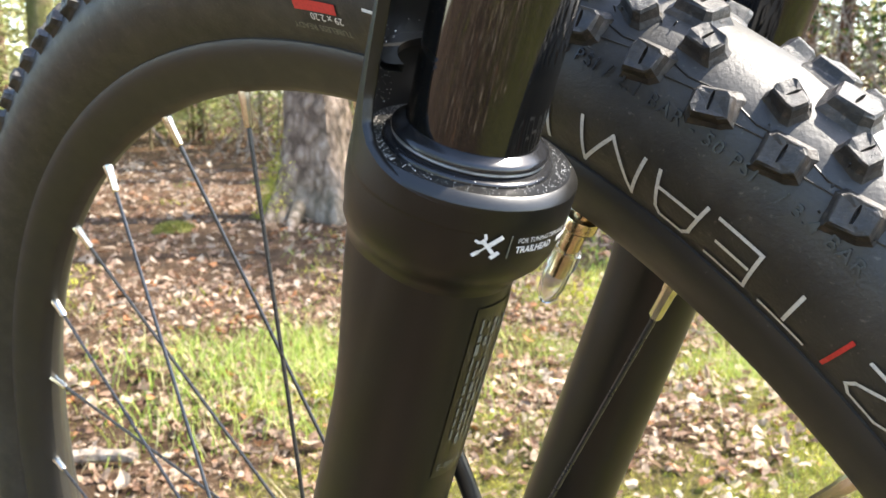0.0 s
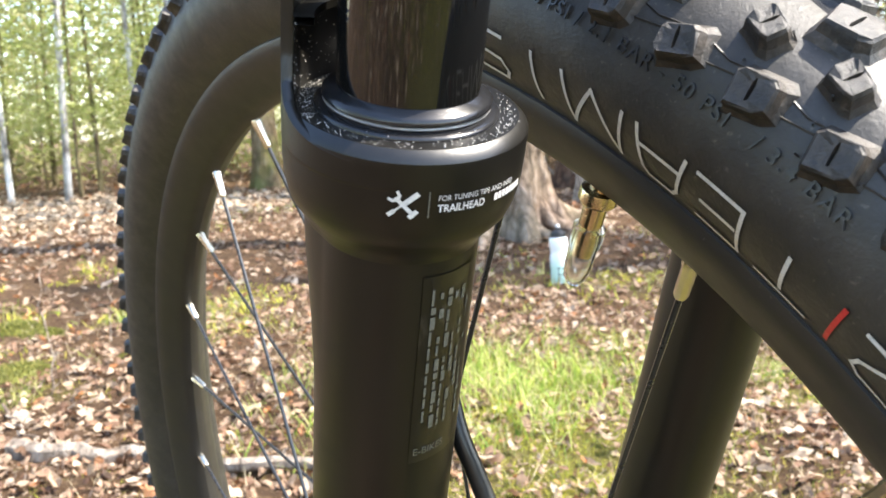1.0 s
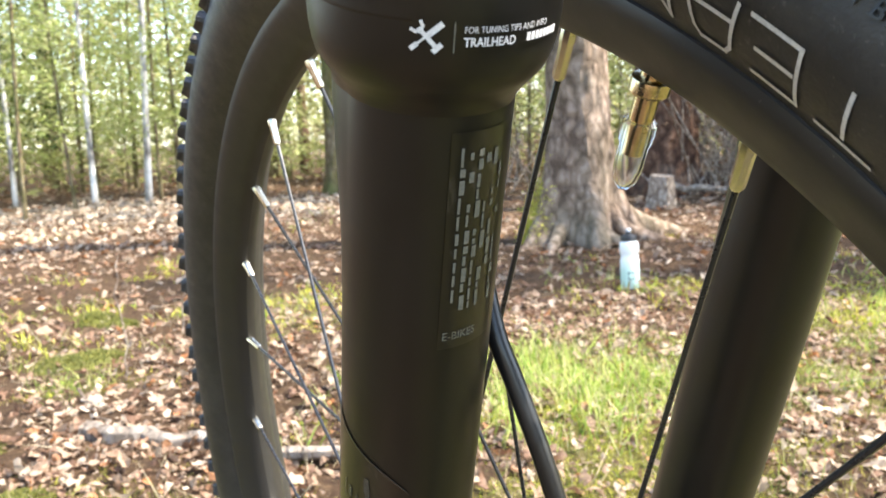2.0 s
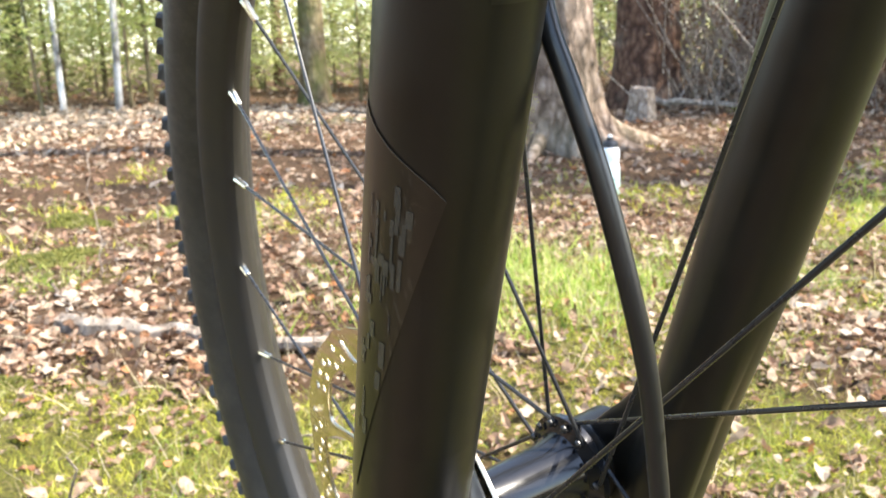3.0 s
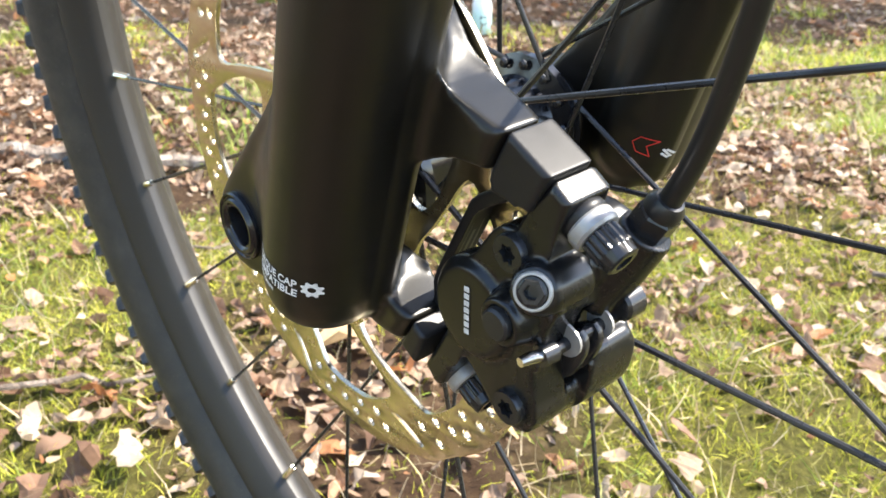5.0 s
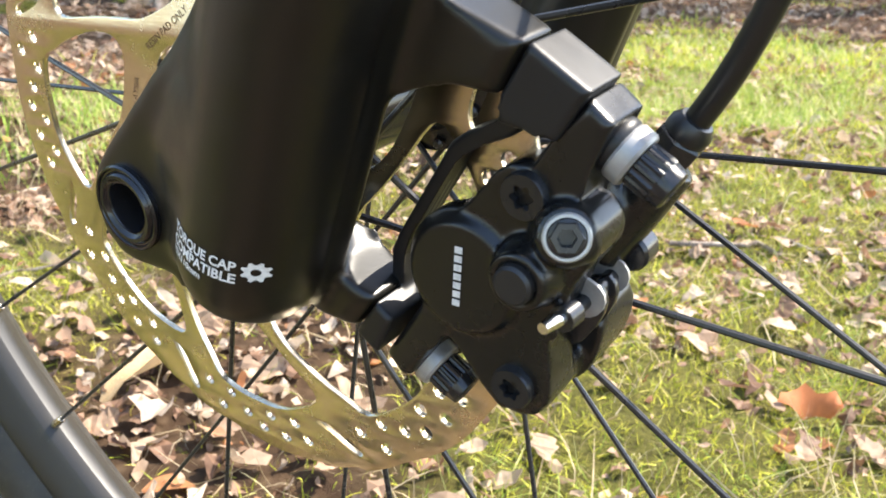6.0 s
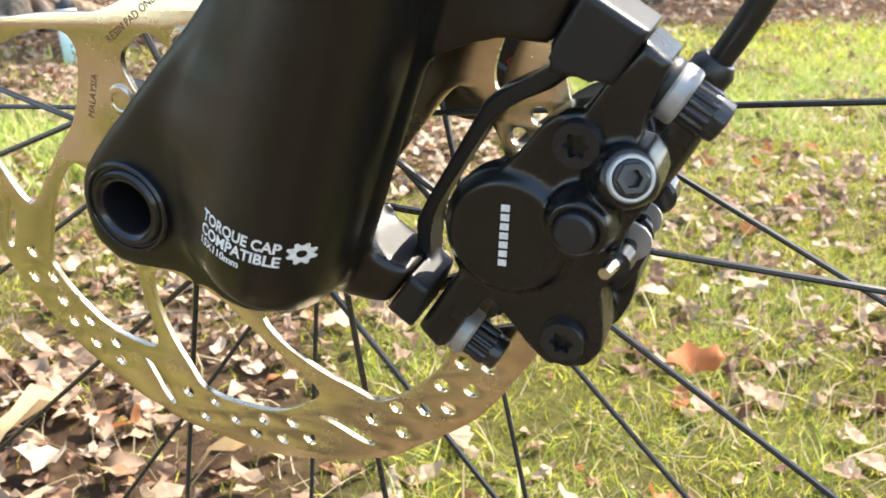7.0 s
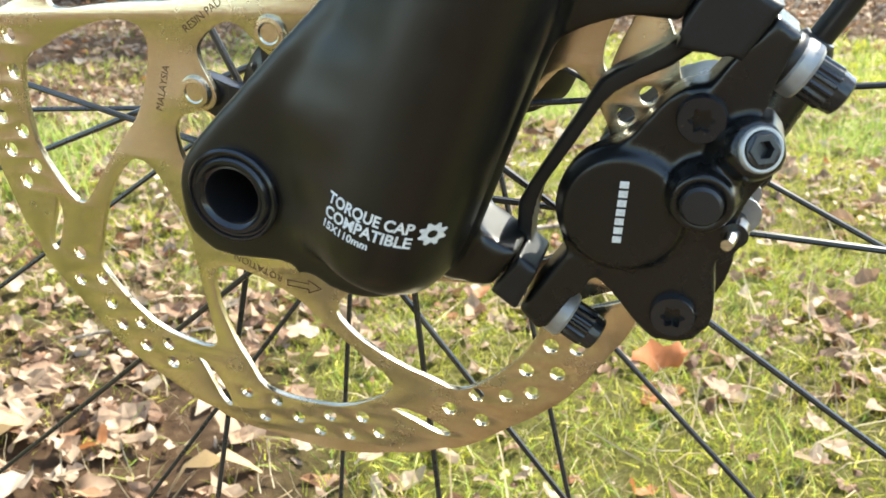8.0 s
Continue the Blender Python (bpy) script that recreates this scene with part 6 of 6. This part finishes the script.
def tree(name, label, material, leaf_material, height, r, crown_from, reach, sprays, leaf_size, seed, flare=0.35, droop=0.35, roots=5, limbs=26, per=16, bend_by=0.3, scaly=0.0):
    """A trunk, bare limbs and a loose crown, as a thing with its parts."""
    rr = random.Random(seed)
    top = tagged(new(name), label, "tree", "trees of the wood")
    bm, (dx, dy) = trunk_mesh(height, r, r * 0.22, flare, roots, seed, bend_by, 22, scaly)
    part("trunk", bm, material, top, angle=60)
    lb, v, f = bmesh.new(), [], []
    for k in range(limbs):
        h = crown_from + (height - crown_from) * (k + rr.random()) / limbs
        a = rr.uniform(0, TAU)
        t = h / height
        long = reach * (1 - 0.75 * max(0, (h - crown_from)) / (height - crown_from)) * rr.uniform(0.7, 1.2)
        root = Vector((dx * t * t, dy * t * t, h))
        out = Vector((math.cos(a), math.sin(a), 0))
        tip = root + out * long + Vector((0, 0, -droop * long + rr.uniform(-0.1, 0.25)))
        mid = root.lerp(tip, 0.5) + Vector((0, 0, 0.12 * long))
        pts = spline([root, mid, tip], 4)
        tube(lb, pts, [r * 0.13 * (1 - 0.8 * j / (len(pts) - 1)) for j in range(len(pts))], 5)
        for s in range(sprays):
            t2 = 0.25 + 0.75 * (s + rr.random()) / sprays
            c = root.lerp(mid, t2 * 2) if t2 < 0.5 else mid.lerp(tip, t2 * 2 - 1)
            side = Vector((-out.y, out.x, 0)) * rr.uniform(-0.45, 0.45) * long * (1.1 - t2)
            foliage(v, f, c + side, out * 0.3, leaf_size, per, rr)
    part("branchwork", lb, material, top)
    me = bpy.data.meshes.new("crown")
    me.from_pydata([tuple(p) for p in v], [], f)
    me.materials.append(leaf_material)
    ob = new("crown", me)
    ob.parent = top
    return top


def plant(ob, x, y, turn=0.0, tilt=(0.0, 0.0), scale=1.0):
    ob.matrix_basis = Matrix.Translation((x, y, ground_z(x, y) - 0.02)) @ pose(0, 0, 0, tilt[0], tilt[1], turn) @ Matrix.Diagonal((scale, scale, scale, 1))
    return ob


def another(ob, x, y, turn, scale=1.0, tilt=(0.0, 0.0)):
    c = copy_thing(ob, Matrix())
    c.matrix_basis = Matrix.Translation((x, y, ground_z(x, y) - 0.02)) @ pose(0, 0, 0, tilt[0], tilt[1], turn) @ Matrix.Diagonal((scale, scale, scale, 1))
    return c


spruce = plant(tree("spruce_tree", "tall spruce with grey-brown bark and mossy root flare", M_BARK, M_NEEDLE, 17.0, 0.168, 5.0, 2.6, 5, 0.16, 31, 1.10, limbs=40, bend_by=0.2, scaly=0.035), -3.48, 2.82, 10)
for k, (ang, reach, r0) in enumerate(((58, 0.80, 0.115), (20, 0.50, 0.065), (-20, 0.46, 0.060), (-75, 0.44, 0.055), (85, 0.5, 0.05))):
    a = radians(ang)
    pts = spline([Vector((math.cos(a + bent) * d, math.sin(a + bent) * d, z)) for d, z, bent in ((0.09, 0.22 + r0, 0), (0.24, 0.04 + r0 * 0.8, 0), (0.26 + reach * 0.35, 0.025, 0.1), (0.26 + reach * 0.7, -0.03, 0.16))], 5)
    part("root", tube(bmesh.new(), pts, [r0 * (1 - 0.75 * j / (len(pts) - 1)) for j in range(len(pts))], 12), M_BARK, spruce)
dark = plant(tree("spruce_tree", "thick spruce with dark reddish bark", M_DARKBARK, M_NEEDLE, 18.0, 0.27, 4.5, 2.8, 5, 0.17, 32, 0.45, limbs=40, bend_by=0.2), -5.35, 5.30, 40)
mossy = plant(tree("spruce_tree", "slender tree with moss-covered brown bark", M_FARBARK, M_NEEDLE, 15.0, 0.15, 3.6, 2.2, 5, 0.15, 33, 0.5, limbs=36, bend_by=0.3), -9.3, 3.9, 0)
birch = plant(tree("birch_tree", "thin young birch with white bark and spring leaves", M_BIRCH, M_SPRING, 8.0, 0.030, 1.6, 1.5, 5, 0.10, 34, 0.2, 0.15, limbs=34, per=14, bend_by=0.8), -9.2, 1.15, 0, (0, -3))
sapling = plant(tree("sapling", "thin bare-stemmed sapling with fresh green leaves", M_FARBARK, M_SPRING, 5.0, 0.019, 0.7, 1.2, 5, 0.09, 35, 0.2, 0.2, limbs=34, per=14, bend_by=0.8), -8.0, 0.4, 0)
young = plant(tree("young_spruce", "young spruce with drooping dark green branches", M_DARKBARK, M_NEEDLE, 6.5, 0.07, 0.5, 1.7, 6, 0.13, 36, 0.3, 0.3, limbs=60, per=18, bend_by=0.2), -11.5, -0.2, 0)

rr = random.Random(77)
shrub = plant(tree("shrub", "leafing shrub with thin stems and pale green leaves", M_FARBARK, M_SPRING, 3.4, 0.030, 0.15, 1.3, 6, 0.10, 38, 0.2, -0.25, limbs=46, per=14, bend_by=0.5), -10.0, 2.2, 0)
for k in range(34):
    x, y = -9.8 - rr.random() * 6.0, -3.5 + 13.0 * (k + rr.random()) / 34
    another(shrub, x + max(0.0, y - 4.0) * 0.75, y, rr.uniform(0, 360), rr.uniform(0.6, 1.2))
for x, y in ((-8.9, 1.62), (-9.8, 2.6), (-8.6, -0.4), (-10.4, 0.5), (-7.6, 2.35)):
    another(birch, x, y, rr.uniform(0, 360), rr.uniform(0.8, 1.15), (rr.uniform(-3, 3), rr.uniform(-4, 2)))
for x, y in ((-8.7, 0.9), (-9.6, 1.9), (-10.6, 1.4), (-11.0, 3.0), (-9.5, -0.6), (-12.0, 2.0), (-8.4, -1.4), (-10.6, 5.2), (-8.6, 6.4), (-7.4, 7.6), (-12.5, 4.0), (-10, 7.0)):
    another(sapling, x, y, rr.uniform(0, 360), rr.uniform(0.7, 1.4), (rr.uniform(-4, 4), rr.uniform(-4, 4)))
for x, y in ((-1.0, 8.6), (-2.4, 7.9), (0.8, 9.6), (-3.4, 9.8), (2.4, 10.5), (-4.5, 8.9), (-14.5, 5.5), (-11.5, 7.2), (-9.0, 9.0), (-15.5, 0.2), (-5.2, 10.5)):
    another(young, x, y, rr.uniform(0, 360), rr.uniform(0.9, 1.6))
for x, y in ((-13.5, 4.6), (-16, 1.5)):
    another(mossy, x, y, rr.uniform(0, 360), rr.uniform(0.9, 1.3), (rr.uniform(-2, 2), rr.uniform(-2, 2)))
for x, y in ((-6.0, 7.5), (-4.6, 7.6), (-3.1, 6.6)):
    another(dark, x, y, rr.uniform(0, 360), rr.uniform(0.45, 0.85))
# the edge of the far woods, pale with fresh leaves
v, f = [], []
for _ in range(13000):
    a, d = radians(rr.uniform(80, 200)), rr.uniform(17, 34)
    c = Vector((d * math.cos(a), d * math.sin(a), abs(rr.gauss(0, 4.5)) + rr.uniform(0, 1.5)))
    foliage(v, f, c, Vector((0.6, 0, 0)), 0.42, 4, rr, 0.8)
for _ in range(7000):
    a, d = radians(rr.uniform(120, 195)), rr.uniform(12.5, 22)
    foliage(v, f, Vector((d * math.cos(a), d * math.sin(a), rr.uniform(0.0, 2.8))), Vector((0.5, 0, 0)), 0.26, 4, rr, 0.8)
me = bpy.data.meshes.new("far_woods")
me.from_pydata([tuple(p) for p in v], [], f)
me.materials.append(M_FARWOOD)
tagged(new("far_woods", me), "pale spring foliage of the distant wood's edge", kind="stuff")
# unseen wood behind the walk, set back to shape fill light and reflections
for x, y in ((12, -9), (5.5, -14), (-3, -13.5), (-11, -10), (16, -3), (0, -18), (9, -18), (-8, -17), (-15, -8), (18, -11)):
    another(rr.choice((spruce, dark, mossy)), x, y, rr.uniform(0, 360), rr.uniform(0.8, 1.1))
for x, y in ((10, -5.5), (6.5, -9.5), (2.0, -11), (-2.4, -10), (-6.5, -8.5), (13, -1.0), (-10, -5.5)):
    another(shrub, x, y, rr.uniform(0, 360), rr.uniform(1.0, 1.7))
# nearer shrubs, also unseen, added as bright leaves for the fork legs to reflect
for x, y in ((-1.5, -8.2), (0.3, -7.6), (-3.2, -8.6), (1.8, -9.0), (-0.6, -9.6), (3.2, -10.2)):
    another(shrub, x, y, rr.uniform(0, 360), rr.uniform(1.2, 1.9))
# unseen trees up-sun, added so their crowns shade the litter round the big trunk
another(dark, 1.3, 7.2, 70, 0.60)
another(young, 0.7, 6.6, 20, 1.25)

# stump, moss cushion at the tree's foot, dead brush
bm, _ = trunk_mesh(0.24, 0.085, 0.075, 0.4, 4, 51, 0.02, 16)
tagged(finish("stump", bm, M_WOOD), "small weathered grey tree stump", "stump")
bpy.data.objects["stump"].matrix_basis = Matrix.Translation((-4.28, 4.20, ground_z(-4.28, 4.20))) @ pose(0, 0, 0, 0, 6, 0)
v, f = [], []
rq = random.Random(61)
for _ in range(1500):
    a, h = rq.uniform(2.6, 4.9), abs(rq.gauss(0, 0.17))
    rad = 0.315 - 0.30 * min(h, 0.35) + rq.gauss(0, 0.015)
    c = Vector((-3.48 + rad * math.cos(a), 2.82 + rad * math.sin(a), h))
    foliage(v, f, c, Vector((0.01, 0, 0)), 0.022, 3, rq, 1.0)
me = bpy.data.meshes.new("trunk_moss")
me.from_pydata([tuple(p) for p in v], [], f)
me.materials.append(M_MOSS)
tagged(new("trunk_moss", me), "yellow-green moss on the tree's foot", kind="stuff")


def brush(x, y, spread, height, count, seed):
    rr, bm, v, f = random.Random(seed), bmesh.new(), [], []
    for _ in range(count):
        p = Vector((x + rr.gauss(0, spread), y + rr.gauss(0, spread), 0))
        p.z = ground_z(p.x, p.y)
        d = Vector((rr.gauss(0, 0.5), rr.gauss(0, 0.5), 1)).normalized() * height * rr.uniform(0.5, 1.1)
        pts = spline([p, p + d * 0.5 + Vector((rr.gauss(0, 0.06), rr.gauss(0, 0.06), 0)), p + d], 3)
        tube(bm, pts, [0.008 * (1 - 0.7 * k / (len(pts) - 1)) for k in range(len(pts))], 4)
        for s in range(5):
            foliage(v, f, p + d * rr.uniform(0.3, 1.0), d * 0.1, 0.07, 5, rr, 1.0)
    top = tagged(new("dead_brush"), "tangle of dead reddish-brown conifer brush", "brush", "brush under the trees")
    tagged(part("stem_tangle", bm, M_WOOD, top), kind="stuff")
    me = bpy.data.meshes.new("dead_needles")
    me.from_pydata([tuple(p) for p in v], [], f)
    me.materials.append(M_BRUSH)
    ob = new("dead_needles", me)
    ob.parent = top


for k, (x, y, s, h, n) in enumerate(((-4.6, 6.4, 0.5, 1.9, 90), (-5.9, 7.4, 0.6, 2.1, 80), (-3.6, 6.6, 0.6, 2.3, 130), (-7.6, 5.6, 0.5, 1.1, 40), (-2.4, 6.8, 0.6, 2.3, 120), (-1.2, 7.2, 0.6, 2.0, 100), (-4.75, 5.75, 0.32, 2.3, 120), (-5.2, 6.9, 0.4, 2.6, 120))):
    brush(x, y, s, h, n, 90 + k)
tagged(finish("branch", crooked(on_floor(-4.95, 4.95, 0.10), on_floor(-4.0, 5.45, 0.02), 0.030, 71, 0.04, 10), M_WOOD), "greenish fallen branch leaning by the trunk", "branch")
